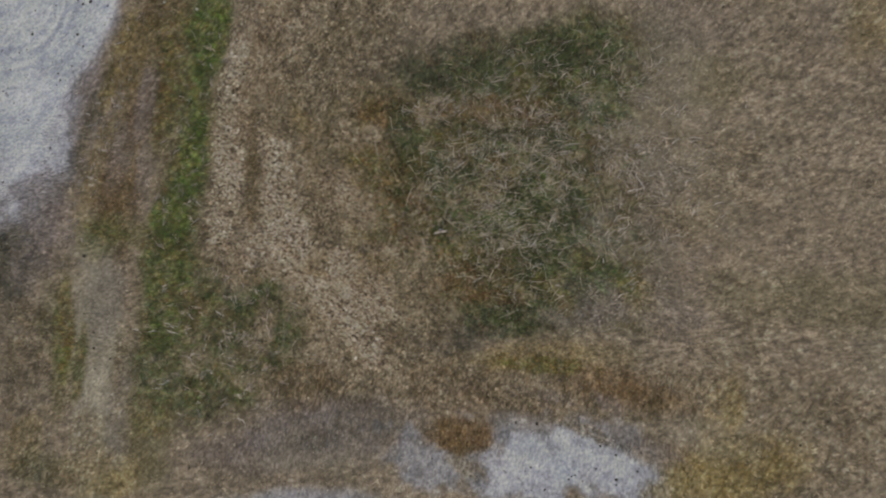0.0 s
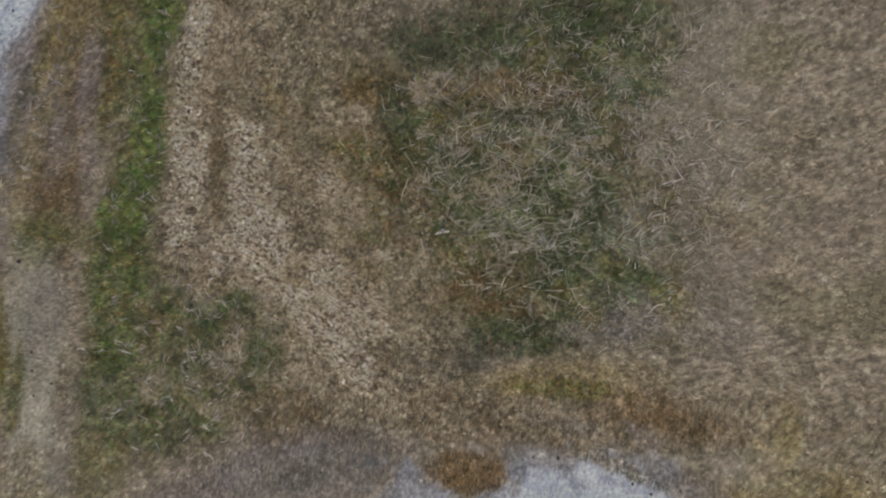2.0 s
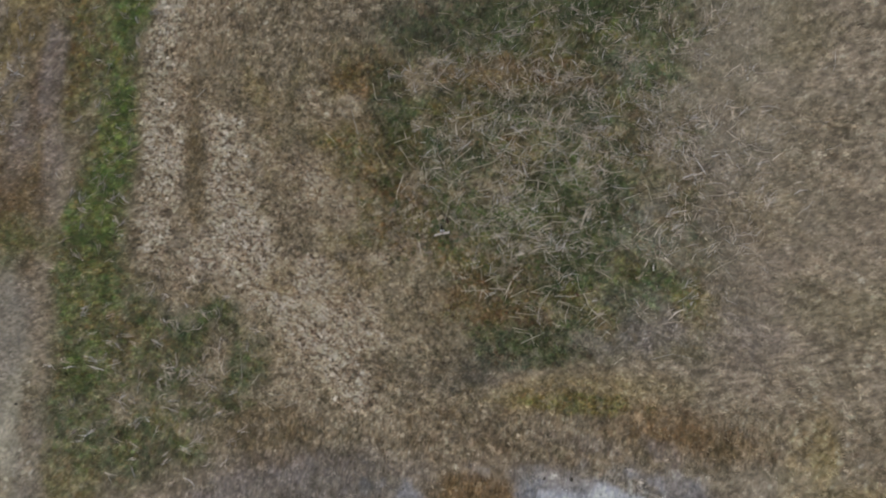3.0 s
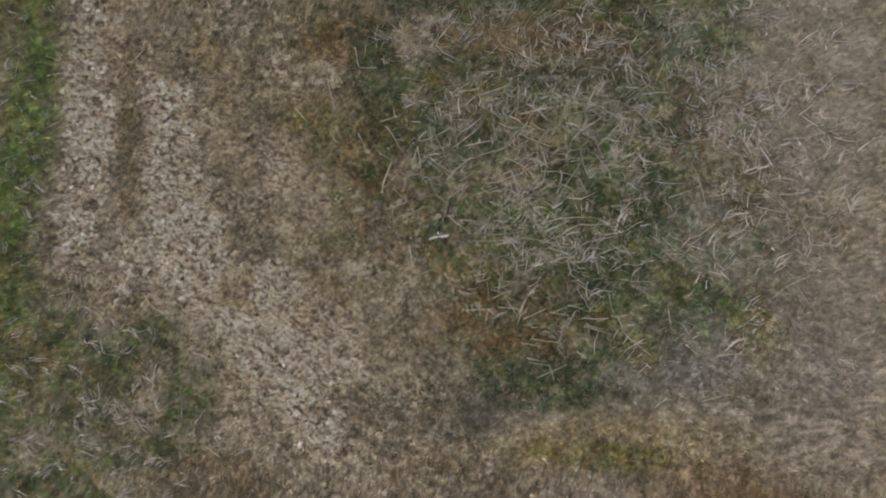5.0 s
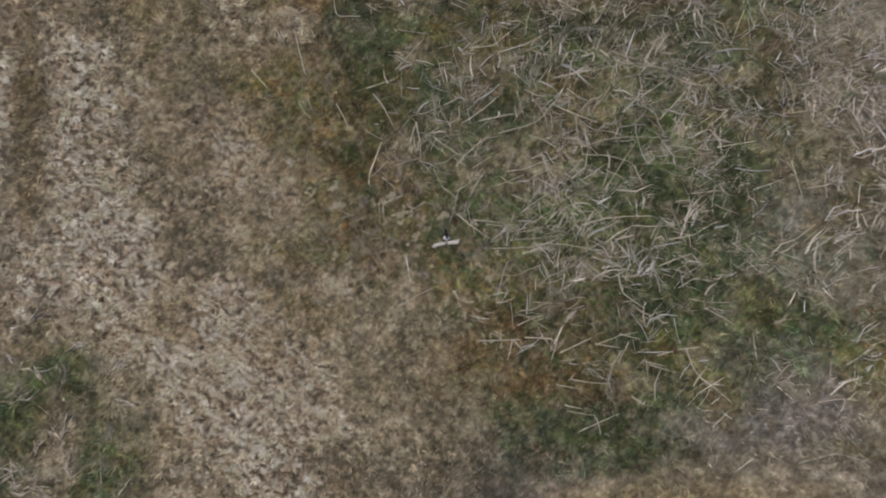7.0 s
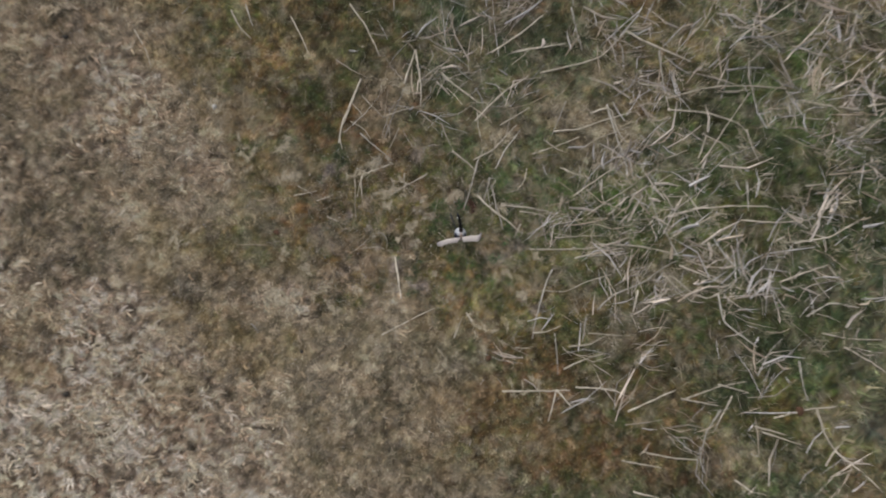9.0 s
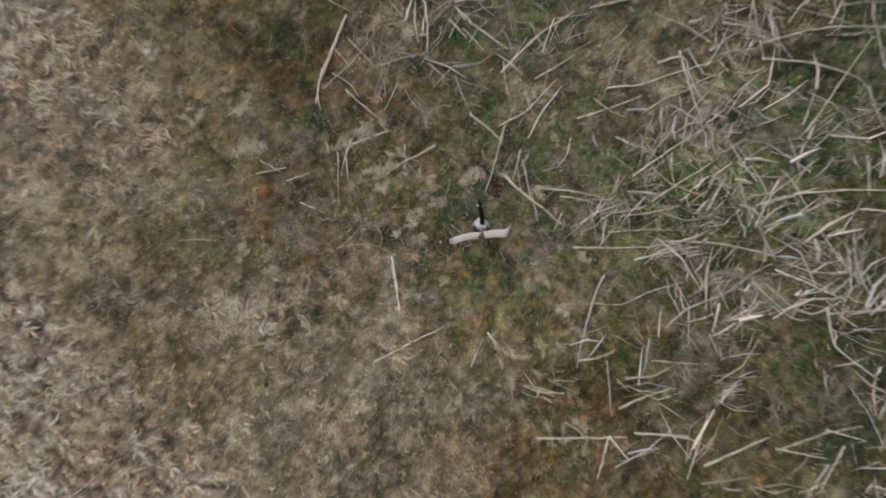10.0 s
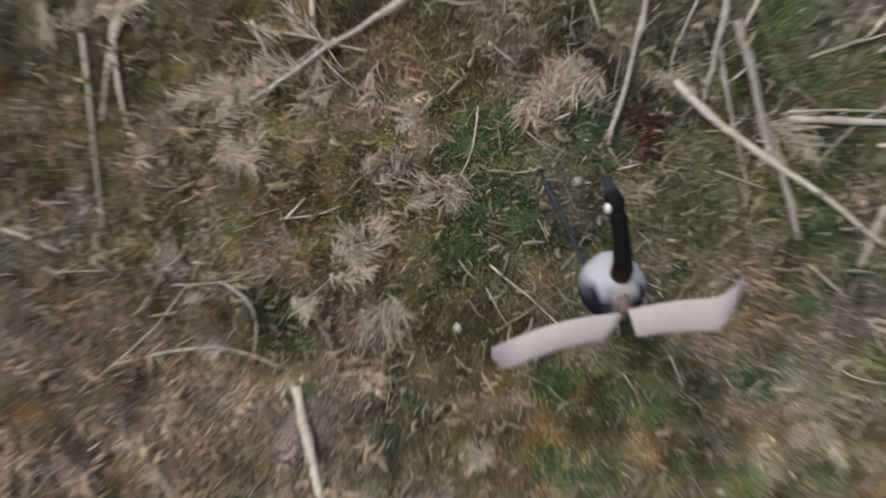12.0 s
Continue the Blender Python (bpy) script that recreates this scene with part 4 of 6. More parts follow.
def tussocks(name, label, seed, box, hole, count, covers, size, per, thin, mat, lie=None, pale=0.22):
    """Tufts of dead grass, each a knot of blades that fall one way."""
    rng = np.random.default_rng(seed)
    x, y = rng.uniform(box[0], box[1], count), rng.uniform(box[2], box[3], count)
    colour, dens, length, dead = cover_at(x, y)
    crest = np.clip(np.where(dead > 0.75, 0.1 + 1.8 * curls_at(x, y), 0.6), 0.0, 1)
    keep = rng.random(count) < covers(x, y, dens, dead) * crest
    if hole:
        keep &= ~((x > hole[0]) & (x < hole[1]) & (y > hole[2]) & (y < hole[3]))
    x, y, colour = x[keep], y[keep], colour[keep]
    n = len(x)
    big = size * rng.uniform(0.5, 1.5, n)
    bx = np.repeat(x, per) + rng.normal(0, 0.25, n * per) * np.repeat(big, per)
    by = np.repeat(y, per) + rng.normal(0, 0.25, n * per) * np.repeat(big, per)
    fall = rng.uniform(0, 2 * math.pi, n) if lie is None else rng.normal(lie, 0.35, n)
    heading = np.repeat(fall, per) + rng.normal(0, 1.2 if lie is None else 0.45, n * per)
    tone = np.repeat(np.clip(np.exp(rng.normal(0.08, 0.16, n)), 0.5, 1.4), per) * rng.uniform(0.85, 1.18, n * per)
    tints = ((1 - pale) * np.repeat(colour, per, axis=0) + pale * DEADS[rng.integers(0, 3, n * per)]) * tone[:, None]
    length = np.repeat(big, per) * rng.uniform(0.5, 1.1, n * per)
    ob = blades(name, bx, by, heading, length, rng.uniform(0.6, 0.97, n * per), length * thin + 0.002, tints, mat, False)
    return tagged(ob, label, "dry grass", kind="stuff")


def dead_ground(x, y, dens, dead):
    return np.clip((dead - 0.45) * 1.5, 0.03, 0.8) * (dens > 0.3)


def stubble_ground(x, y, dens, dead):
    return np.clip((x - 15 + 2.5 * (fbm(x, y, 4.0, 2, 160) - 0.5)) / 6, 0, 0.9) * (abs(dens - 0.45) < 0.25)


tussocks("dry_tussocks", "matted pale tussocks of dead grass", 21, WIDE, MIDDLE, 26000, dead_ground, 0.20, 20, 0.11, MAT_STRAW)
tussocks("dry_tussocks", "small matted wisps of dead grass", 22, MIDDLE, NEAR, 15000, lambda x, y, dens, dead: np.clip(1.3 * dead - 0.25, 0.04, 0.9), 0.10, 30, 0.08, MAT_STRAW)
tussocks("dry_tussocks", "tiny wisps of dead grass in the moss", 24, NEAR, None, 900, lambda x, y, dens, dead: np.clip(1.3 * dead - 0.2, 0.03, 0.9), 0.055, 26, 0.06, MAT_STRAW)
tussocks("stubble", "pale tufts of cut stubble lying one way", 23, (9, 32, -23, 22), None, 13000, stubble_ground, 0.22, 12, 0.10, MAT_STRAW, 0.4)


def cushions(name, label, seed, box, spacing, chance, size, mat):
    """Flat matted rosettes of bleached grass, side by side with dark gaps between."""
    rng = np.random.default_rng(seed)
    gx, gy = np.meshgrid(np.arange(box[0], box[1], spacing), np.arange(box[2], box[3], spacing))
    x = gx.ravel() + rng.uniform(-0.5, 0.5, gx.size) * spacing
    y = gy.ravel() + rng.uniform(-0.5, 0.5, gx.size) * spacing
    colour, dens, length, dead = cover_at(x, y)
    keep = rng.random(len(x)) < chance(x, y, dens, dead) * np.clip(0.1 + 1.8 * curls_at(x, y), 0, 1)
    x, y, colour = x[keep], y[keep], colour[keep]
    n, per = len(x), 15
    big = size * rng.uniform(0.6, 1.35, n)
    bx = np.repeat(x, per) + rng.normal(0, 0.30, n * per) * np.repeat(big, per)
    by = np.repeat(y, per) + rng.normal(0, 0.22, n * per) * np.repeat(big, per)
    tone = np.repeat(np.exp(rng.normal(0.0, 0.13, n)), per) * rng.uniform(0.8, 1.2, n * per)
    tints = (0.72 * np.repeat(colour, per, axis=0) + 0.28 * np.repeat(DEADS[np.array([0, 2, 4])[rng.integers(0, 3, n)]], per, axis=0)) * tone[:, None]
    length = np.repeat(big, per) * rng.uniform(0.6, 1.1, n * per)
    ob = blades(name, bx, by, rng.uniform(0, 6.3, n * per), length, rng.uniform(0.88, 0.99, n * per), length * 0.30, tints, mat)
    ob.location.z = 0.03
    return tagged(ob, label, "dry grass", kind="stuff")


cushions("matted_grass", "bleached matted dead grass in lumps with dark gaps", 26, (-19, 2, -11, 18), 0.18,
         lambda x, y, dens, dead: np.clip((dead - 0.72) * 4.5, 0, 0.9) * (dens > 0.5) * (np.hypot(x, 1.4 * y) > 9.5), 0.13, MAT_CUSHION)


def tuft(tone, x, y, size):
    """One knot of matted dead grass, its blades strewn about."""
    rng = STALK_RNG
    wisps = 4 + int(14 * size)
    k = rng.integers(0, wisps, int(150 + 900 * size))
    n = len(k)
    wx, wy = x + rng.normal(0, 0.42 * size, wisps), y + rng.normal(0, 0.34 * size, wisps)
    way = rng.uniform(0, 2 * math.pi) + rng.normal(0, 0.9, wisps)
    along = rng.normal(0, 0.22 * min(size, 0.2), n)
    bx, by = wx[k] + along * np.cos(way[k]) + rng.normal(0, 0.012, n), wy[k] + along * np.sin(way[k]) + rng.normal(0, 0.012, n)
    heading = way[k] + rng.normal(0, 0.45, n)
    under, *_ = cover_at(bx, by)
    paint = (np.array([(0.38, 0.315, 0.235), (0.44, 0.385, 0.31)]) if tone == "pale" else DEADS[[4, 1]])[rng.integers(0, 2, n)] * rng.uniform(0.65, 1.5, n)[:, None]
    paint = 0.88 * paint + 0.12 * under
    ob = blades("grass_tuft", bx, by, heading, min(size, 0.12) * rng.uniform(0.35, 1.1, n), rng.uniform(0.85, 0.99, n), 0.0060 * rng.uniform(0.5, 1.3, n), paint, MAT_STRAW)
    tagged(ob, "matted tuft of %s dead grass" % tone, "grass tuft", "tufts of dead grass", "stuff")


# ---- fallen stalks ----
def tube_arrays(path, width, sides=6, nodes=True, rng=None):
    """A tapering stem along a path, with swollen nodes and a slight wander."""
    path = np.array(path, float)
    length = np.linalg.norm(np.diff(path, axis=0), axis=1)
    at = np.r_[0, np.cumsum(length)]
    rings = max(5, min(14, int(at[-1] / 0.09) + 3))
    s = np.linspace(0, at[-1], rings)
    p = np.stack([np.interp(s, at, path[:, k]) for k in range(3)], 1)
    p[1:-1] = 0.25 * p[:-2] + 0.5 * p[1:-1] + 0.25 * p[2:]
    p += rng.normal(0, width * 0.12, p.shape) * [1, 1, 0.6]
    way = np.gradient(p, axis=0)
    way /= np.linalg.norm(way, axis=1)[:, None]
    side = np.cross(way, [0, 0, 1.0])
    side /= np.linalg.norm(side, axis=1)[:, None]
    up = np.cross(side, way)
    radius = width / 2 * np.linspace(1.1, 0.62, rings) * rng.uniform(0.88, 1.12, rings)
    if nodes:
        radius[2::4] *= 1.22
    turn = np.arange(sides) * 2 * math.pi / sides
    ring = np.cos(turn)[None, :, None] * side[:, None] + 0.8 * np.sin(turn)[None, :, None] * up[:, None]
    verts = (p[:, None] + radius[:, None, None] * ring).reshape(-1, 3)
    faces = [(r * sides + k, r * sides + (k + 1) % sides, (r + 1) * sides + (k + 1) % sides, (r + 1) * sides + k)
             for r in range(rings - 1) for k in range(sides)]
    faces += [tuple(range(sides))[::-1], tuple((rings - 1) * sides + k for k in range(sides))]
    return verts, faces


STALK_LABEL = {
    "pale": "pale bleached dead stalk lying on the grass",
    "grey": "grey weathered dead stalk lying on the grass",
    "brown": "brown dead stem lying on the mossy grass",
}


def stalk(tone, width, *places):
    """One fallen stalk through the places, resting on the sward."""
    rng = STALK_RNG
    xy = np.array(places)
    z = height_at(xy[:, 0], xy[:, 1]) + width * 0.3 + rng.uniform(0.016, 0.036)
    verts, faces = tube_arrays(np.c_[xy, z], width, 7 if width > 0.015 else 5, width > 0.012, rng)
    me = bpy.data.meshes.new("stalk")
    me.from_pydata(verts.tolist(), [], faces)
    me.polygons.foreach_set("use_smooth", [True] * len(me.polygons))
    me.materials.append(MAT_STALK[tone])
    tagged(new("stalk", me), STALK_LABEL[tone], "stalk", "fallen stalks")


tuft("pale", -0.96, 0.07, 0.10)
tuft("grey", -0.84, 0.46, 0.07)
tuft("pale", 1.53, -0.37, 0.10)
tuft("pale", 0.96, -0.69, 0.09)
tuft("pale", 1.17, -1.09, 0.11)
tuft("grey", 0.82, -0.50, 0.07)
tuft("pale", -1.67, 1.33, 0.13)
tuft("pale", -1.41, 0.80, 0.10)
tuft("grey", -0.12, -1.22, 0.10)
tuft("pale", -3.23, 1.10, 0.12)
tuft("grey", -1.58, -0.02, 0.07)
tuft("pale", 0.37, 0.78, 0.08)
tuft("pale", -0.44, -0.78, 0.08)
tuft("grey", -1.18, -0.99, 0.10)
tuft("pale", -2.93, -0.74, 0.14)
tuft("pale", -3.33, -0.43, 0.12)
tuft("pale", -2.36, -1.47, 0.14)
tuft("pale", -0.91, 0.13, 0.12)
tuft("pale", -0.86, 0.20, 0.07)
tuft("pale", -1.47, 0.78, 0.14)
tuft("pale", -1.40, 0.66, 0.15)
tuft("pale", -1.38, 0.54, 0.11)
tuft("pale", 0.04, 0.80, 0.13)
tuft("pale", -0.10, 0.73, 0.12)
tuft("grey", -1.70, 0.07, 0.09)
tuft("grey", -0.81, -0.15, 0.11)
tuft("grey", -0.60, 0.38, 0.11)
tuft("pale", 0.81, 0.53, 0.13)
tuft("pale", -1.16, -0.09, 0.08)
tuft("pale", -5.30, -0.06, 0.45)
tuft("pale", -3.27, 1.05, 0.26)
tuft("pale", -3.44, 1.73, 0.37)
tuft("pale", -4.13, 1.49, 0.30)
tuft("pale", -1.96, 1.17, 0.26)
tuft("pale", 0.52, -1.73, 0.45)
tuft("pale", -0.21, -2.37, 0.37)
tuft("pale", -2.58, -1.08, 0.34)
tuft("pale", -1.15, 0.92, 0.30)
tuft("pale", 2.87, -0.26, 0.45)
tuft("pale", 0.83, 1.76, 0.37)
tuft("pale", 3.08, 1.41, 0.45)
tuft("pale", -4.76, 2.39, 0.19)
tuft("pale", 1.39, -2.82, 0.37)
tuft("pale", -3.53, -1.30, 0.30)
tuft("grey", -1.55, 1.40, 0.26)

stalk("grey", 0.027, (0.34, 1.45), (0.23, 0.96), (0.09, 0.51))
stalk("pale", 0.030, (0.35, 0.76), (0.58, 0.54), (0.83, 0.36), (1.19, 0.07))
stalk("grey", 0.027, (0.58, 1.12), (0.52, 0.88), (0.47, 0.68))
stalk("grey", 0.035, (0.61, 0.98), (0.65, 0.81), (0.71, 0.54), (0.80, 0.31), (0.84, 0.11))
stalk("grey", 0.014, (0.54, 0.89), (0.57, 0.68), (0.62, 0.43))
stalk("pale", 0.017, (0.69, 1.07), (0.63, 0.94))
stalk("pale", 0.012, (0.80, 0.62), (1.01, 0.62), (1.23, 0.60))
stalk("grey", 0.015, (1.23, 0.65), (1.05, 0.55), (0.92, 0.42))
stalk("pale", 0.015, (0.89, 0.83), (1.05, 0.88), (1.24, 0.92))
stalk("pale", 0.010, (0.52, 0.40), (0.72, 0.32))
stalk("pale", 0.032, (1.18, 0.24), (1.08, -0.00))
stalk("pale", 0.014, (0.89, 0.01), (1.03, -0.13))
stalk("pale", 0.021, (-1.83, 1.23), (-1.89, 1.05), (-1.89, 0.89), (-1.86, 0.67))
stalk("pale", 0.019, (-2.02, 1.05), (-2.00, 0.92), (-2.00, 0.64))
stalk("pale", 0.012, (-2.00, 0.64), (-1.99, 0.43), (-1.97, 0.26))
stalk("pale", 0.030, (-0.63, 1.16), (-0.83, 1.04), (-1.01, 0.95))
stalk("pale", 0.016, (-0.98, 0.98), (-1.14, 0.86), (-1.33, 0.75))
stalk("pale", 0.011, (-0.86, 0.93), (-1.00, 0.96), (-1.16, 1.01))
stalk("pale", 0.009, (-1.08, 1.05), (-1.02, 0.95), (-0.95, 0.85))
stalk("pale", 0.009, (-1.00, 1.00), (-1.20, 0.84), (-1.30, 0.83))
stalk("pale", 0.015, (-1.32, 1.07), (-1.29, 1.00), (-1.25, 0.90))
stalk("pale", 0.021, (-1.07, 1.17), (-1.06, 1.01))
stalk("pale", 0.010, (-1.18, 1.01), (-1.04, 0.98), (-0.88, 0.93))
stalk("pale", 0.012, (-1.07, 0.95), (-0.98, 0.84), (-0.91, 0.78))
stalk("pale", 0.019, (-2.53, 0.31), (-2.37, 0.25), (-2.17, 0.16))
stalk("pale", 0.007, (-0.42, 0.69), (-0.44, 0.52), (-0.52, 0.37), (-0.61, 0.28), (-0.67, 0.29))
stalk("pale", 0.009, (-0.37, 0.94), (-0.26, 0.85))
stalk("pale", 0.012, (0.03, 1.11), (0.07, 0.97))
stalk("pale", 0.038, (-1.21, -0.43), (-1.15, -0.77), (-1.08, -1.24))
stalk("pale", 0.012, (-1.20, -0.62), (-1.18, -0.77), (-1.14, -0.94))
stalk("pale", 0.010, (-2.13, -0.43), (-1.93, -0.28), (-1.76, -0.14), (-1.66, 0.00))
stalk("pale", 0.012, (-1.98, -0.32), (-1.75, -0.27), (-1.51, -0.25), (-1.38, -0.30), (-1.26, -0.36))
stalk("grey", 0.012, (-1.50, 0.02), (-1.40, -0.04), (-1.35, -0.14), (-1.38, -0.28))
stalk("pale", 0.009, (-1.71, 0.01), (-1.52, 0.01), (-1.31, 0.04))
stalk("pale", 0.009, (-0.39, 0.05), (-0.22, -0.10), (-0.09, -0.23))
stalk("brown", 0.010, (-0.37, -0.22), (-0.22, -0.13), (-0.04, -0.02))
stalk("pale", 0.007, (-0.41, -0.04), (-0.35, -0.16), (-0.30, -0.24))
stalk("pale", 0.007, (1.01, -0.42), (1.10, -0.47), (1.26, -0.49))
stalk("pale", 0.009, (0.33, -0.34), (0.38, -0.47))
stalk("pale", 0.007, (0.14, -0.41), (0.19, -0.49), (0.21, -0.56))
stalk("pale", 0.007, (-2.20, 0.08), (-1.98, 0.08))
stalk("pale", 0.007, (-1.15, -0.07), (-1.04, 0.02))
stalk("pale", 0.009, (-1.24, 0.27), (-1.12, 0.27), (-0.99, 0.31))
stalk("pale", 0.010, (-1.21, 0.27), (-1.13, 0.35))
stalk("pale", 0.007, (0.00, 0.67), (0.15, 0.74))
stalk("pale", 0.009, (0.13, 0.42), (0.23, 0.44))
stalk("pale", 0.007, (0.10, 0.51), (0.15, 0.42))
stalk("pale", 0.007, (-0.23, 0.58), (-0.11, 0.48))
stalk("brown", 0.010, (-0.67, 0.98), (-0.60, 0.87))
stalk("pale", 0.009, (0.58, 0.75), (0.67, 0.82))
stalk("grey", 0.012, (0.47, 1.10), (0.34, 0.84), (0.35, 0.73))
stalk("grey", 0.010, (1.13, 1.05), (1.06, 0.90))
stalk("pale", 0.007, (1.06, -0.70), (1.19, -0.51))
stalk("pale", 0.031, (1.36, -0.24), (1.97, -0.24), (2.48, -0.21), (2.89, -0.14))
stalk("pale", 0.017, (1.84, -0.02), (2.35, 0.03), (2.92, 0.04))
stalk("pale", 0.026, (2.22, -0.40), (2.67, -0.28), (3.12, -0.19))
stalk("pale", 0.031, (2.73, -0.13), (3.37, -0.13), (3.95, -0.24), (4.44, -0.36))
stalk("grey", 0.031, (1.79, -0.62), (1.65, -0.96), (1.54, -1.38), (1.46, -1.68), (1.43, -1.94))
stalk("pale", 0.021, (1.60, -1.03), (2.05, -1.05), (2.43, -0.85), (2.93, -0.70))
stalk("grey", 0.031, (2.67, -1.37), (2.95, -1.08), (3.52, -0.86), (3.95, -0.53), (4.20, -0.41))
stalk("pale", 0.031, (3.88, -0.66), (4.15, -0.91), (4.47, -1.19))
stalk("pale", 0.031, (4.03, -0.94), (3.78, -1.21), (3.63, -1.40))
stalk("pale", 0.031, (3.44, -0.99), (3.34, -1.40))
stalk("pale", 0.021, (2.49, -1.82), (2.97, -1.85), (3.29, -1.86))
stalk("pale", 0.031, (0.87, -2.94), (1.52, -2.93), (2.16, -2.91))
stalk("pale", 0.031, (2.26, -2.85), (3.03, -2.88))
stalk("grey", 0.021, (1.85, -1.83), (1.90, -2.22), (1.92, -2.61))
stalk("pale", 0.017, (2.00, -2.09), (2.17, -2.26))
stalk("grey", 0.031, (2.45, -1.53), (2.38, -1.98))
stalk("pale", 0.031, (2.14, -2.08), (2.53, -2.04), (2.81, -1.87))
stalk("pale", 0.031, (2.02, -2.51), (2.37, -2.34), (2.79, -2.20))
stalk("pale", 0.017, (1.11, -2.12), (1.40, -2.13))
stalk("pale", 0.021, (1.46, -1.84), (1.75, -1.80), (1.97, -1.69))
stalk("pale", 0.026, (-1.43, -1.92), (-0.97, -1.67), (-0.45, -1.40))
stalk("pale", 0.021, (0.16, -1.47), (0.30, -1.66))
stalk("pale", 0.021, (-0.07, -1.97), (0.10, -1.55))
stalk("pale", 0.021, (-3.16, 0.70), (-2.74, 0.80))
stalk("pale", 0.017, (-3.10, 0.89), (-2.81, 0.73))
stalk("pale", 0.017, (-2.74, 0.61), (-2.41, 0.73))
stalk("pale", 0.026, (-2.26, 2.23), (-2.33, 1.91), (-2.28, 1.62))
stalk("grey", 0.026, (-1.93, 1.93), (-1.62, 1.66), (-1.30, 1.42))
stalk("pale", 0.017, (-2.12, 2.16), (-1.85, 2.01), (-1.73, 1.82))
stalk("pale", 0.017, (-1.19, 2.05), (-1.29, 1.79), (-1.41, 1.57))
stalk("pale", 0.021, (-1.38, 2.06), (-1.36, 1.86))
stalk("pale", 0.017, (-2.11, 2.52), (-1.95, 2.36), (-1.87, 2.24))
stalk("pale", 0.021, (-1.50, 2.25), (-1.17, 2.39), (-0.82, 2.48))
stalk("pale", 0.032, (-0.16, 1.62), (0.14, 1.40), (0.33, 1.23))
stalk("pale", 0.026, (0.80, 0.59), (1.31, 0.56), (1.70, 0.49), (1.99, 0.35))
stalk("pale", 0.017, (1.15, 0.48), (1.44, 0.45), (1.70, 0.36))
stalk("pale", 0.021, (1.29, 1.32), (1.24, 1.06), (1.11, 0.90))
stalk("pale", 0.026, (1.93, 1.34), (2.19, 1.22), (2.50, 1.15))
stalk("pale", 0.021, (2.18, 0.79), (2.64, 1.13), (3.01, 1.38), (3.33, 1.57))
stalk("pale", 0.021, (2.46, 0.44), (2.84, 0.70), (3.15, 0.90), (3.40, 1.08))
stalk("pale", 0.021, (1.38, 1.59), (1.92, 1.78), (2.30, 1.94))
stalk("grey", 0.021, (2.03, 2.64), (1.91, 2.32), (1.74, 1.93))
stalk("pale", 0.026, (1.79, 2.04), (2.30, 2.10), (2.80, 2.29), (3.30, 2.45))
stalk("pale", 0.017, (2.31, 1.69), (2.62, 1.91), (3.31, 2.18))
stalk("grey", 0.031, (3.56, 0.96), (3.73, 0.72), (3.80, 0.40), (4.00, 0.08), (4.23, -0.36))
stalk("pale", 0.021, (3.93, 0.40), (4.18, 0.50), (4.42, 0.57))
stalk("pale", 0.021, (4.07, 0.02), (4.43, 0.25))
stalk("pale", 0.021, (3.96, 1.55), (4.38, 1.72))
stalk("pale", 0.021, (2.85, 0.45), (3.00, 0.55))
stalk("pale", 0.021, (3.34, 0.95), (3.50, 0.83))
stalk("grey", 0.031, (2.82, 2.59), (2.96, 2.11), (3.10, 1.67), (3.30, 1.41))
stalk("pale", 0.027, (0.26, 1.46), (0.64, 1.66), (0.83, 1.89), (1.08, 2.15))
stalk("grey", 0.027, (0.68, 1.28), (0.84, 1.63), (1.15, 2.05))
stalk("pale", 0.021, (0.31, 2.39), (0.35, 2.01), (0.42, 1.82))
stalk("pale", 0.027, (0.76, 2.14), (1.05, 2.31), (1.33, 2.50))
stalk("pale", 0.021, (0.27, 1.27), (0.39, 1.53), (0.48, 1.75))
stalk("pale", 0.038, (-0.40, 3.14), (-0.01, 2.82), (0.37, 2.55))
stalk("pale", 0.038, (0.27, 2.21), (0.81, 2.78), (1.30, 3.12))
stalk("pale", 0.031, (0.58, 3.55), (1.12, 3.93), (1.56, 4.30))
stalk("pale", 0.031, (0.96, 3.56), (1.57, 3.68), (2.01, 3.77))
stalk("pale", 0.031, (3.17, 4.05), (3.66, 3.78), (4.30, 3.54))
stalk("grey", 0.031, (3.83, 3.67), (3.88, 3.23), (3.94, 2.90))
stalk("pale", 0.029, (3.44, 3.02), (3.94, 2.95))
stalk("pale", 0.031, (4.00, 2.73), (4.77, 2.97), (5.54, 3.01), (6.31, 2.97))
stalk("pale", 0.031, (1.52, 3.18), (2.12, 3.33), (2.67, 3.48), (3.22, 4.05))
stalk("grey", 0.031, (2.11, 4.48), (2.23, 3.98), (2.34, 3.64))
stalk("pale", 0.031, (2.51, 2.42), (2.90, 2.54), (3.01, 2.10), (3.25, 1.77))
stalk("pale", 0.031, (3.67, 1.01), (4.00, 0.80))
stalk("pale", 0.029, (4.05, 0.42), (4.82, 0.68))
stalk("pale", 0.029, (4.49, 0.59), (5.31, 0.66), (5.96, 0.67))
stalk("pale", 0.029, (5.42, 0.39), (6.18, 0.35), (6.84, 0.44))
stalk("pale", 0.031, (7.23, 0.91), (6.95, 0.47), (6.78, 0.19))
stalk("pale", 0.029, (6.45, -0.03), (7.16, 0.09), (7.82, 0.49))
stalk("pale", 0.031, (5.53, 2.15), (5.64, 1.82), (5.77, 1.55))
stalk("grey", 0.031, (5.53, 1.16), (5.58, 0.56))
stalk("pale", 0.029, (4.65, 1.47), (5.21, 2.31), (5.59, 2.87))
stalk("pale", 0.029, (4.60, 1.58), (4.76, 2.02))
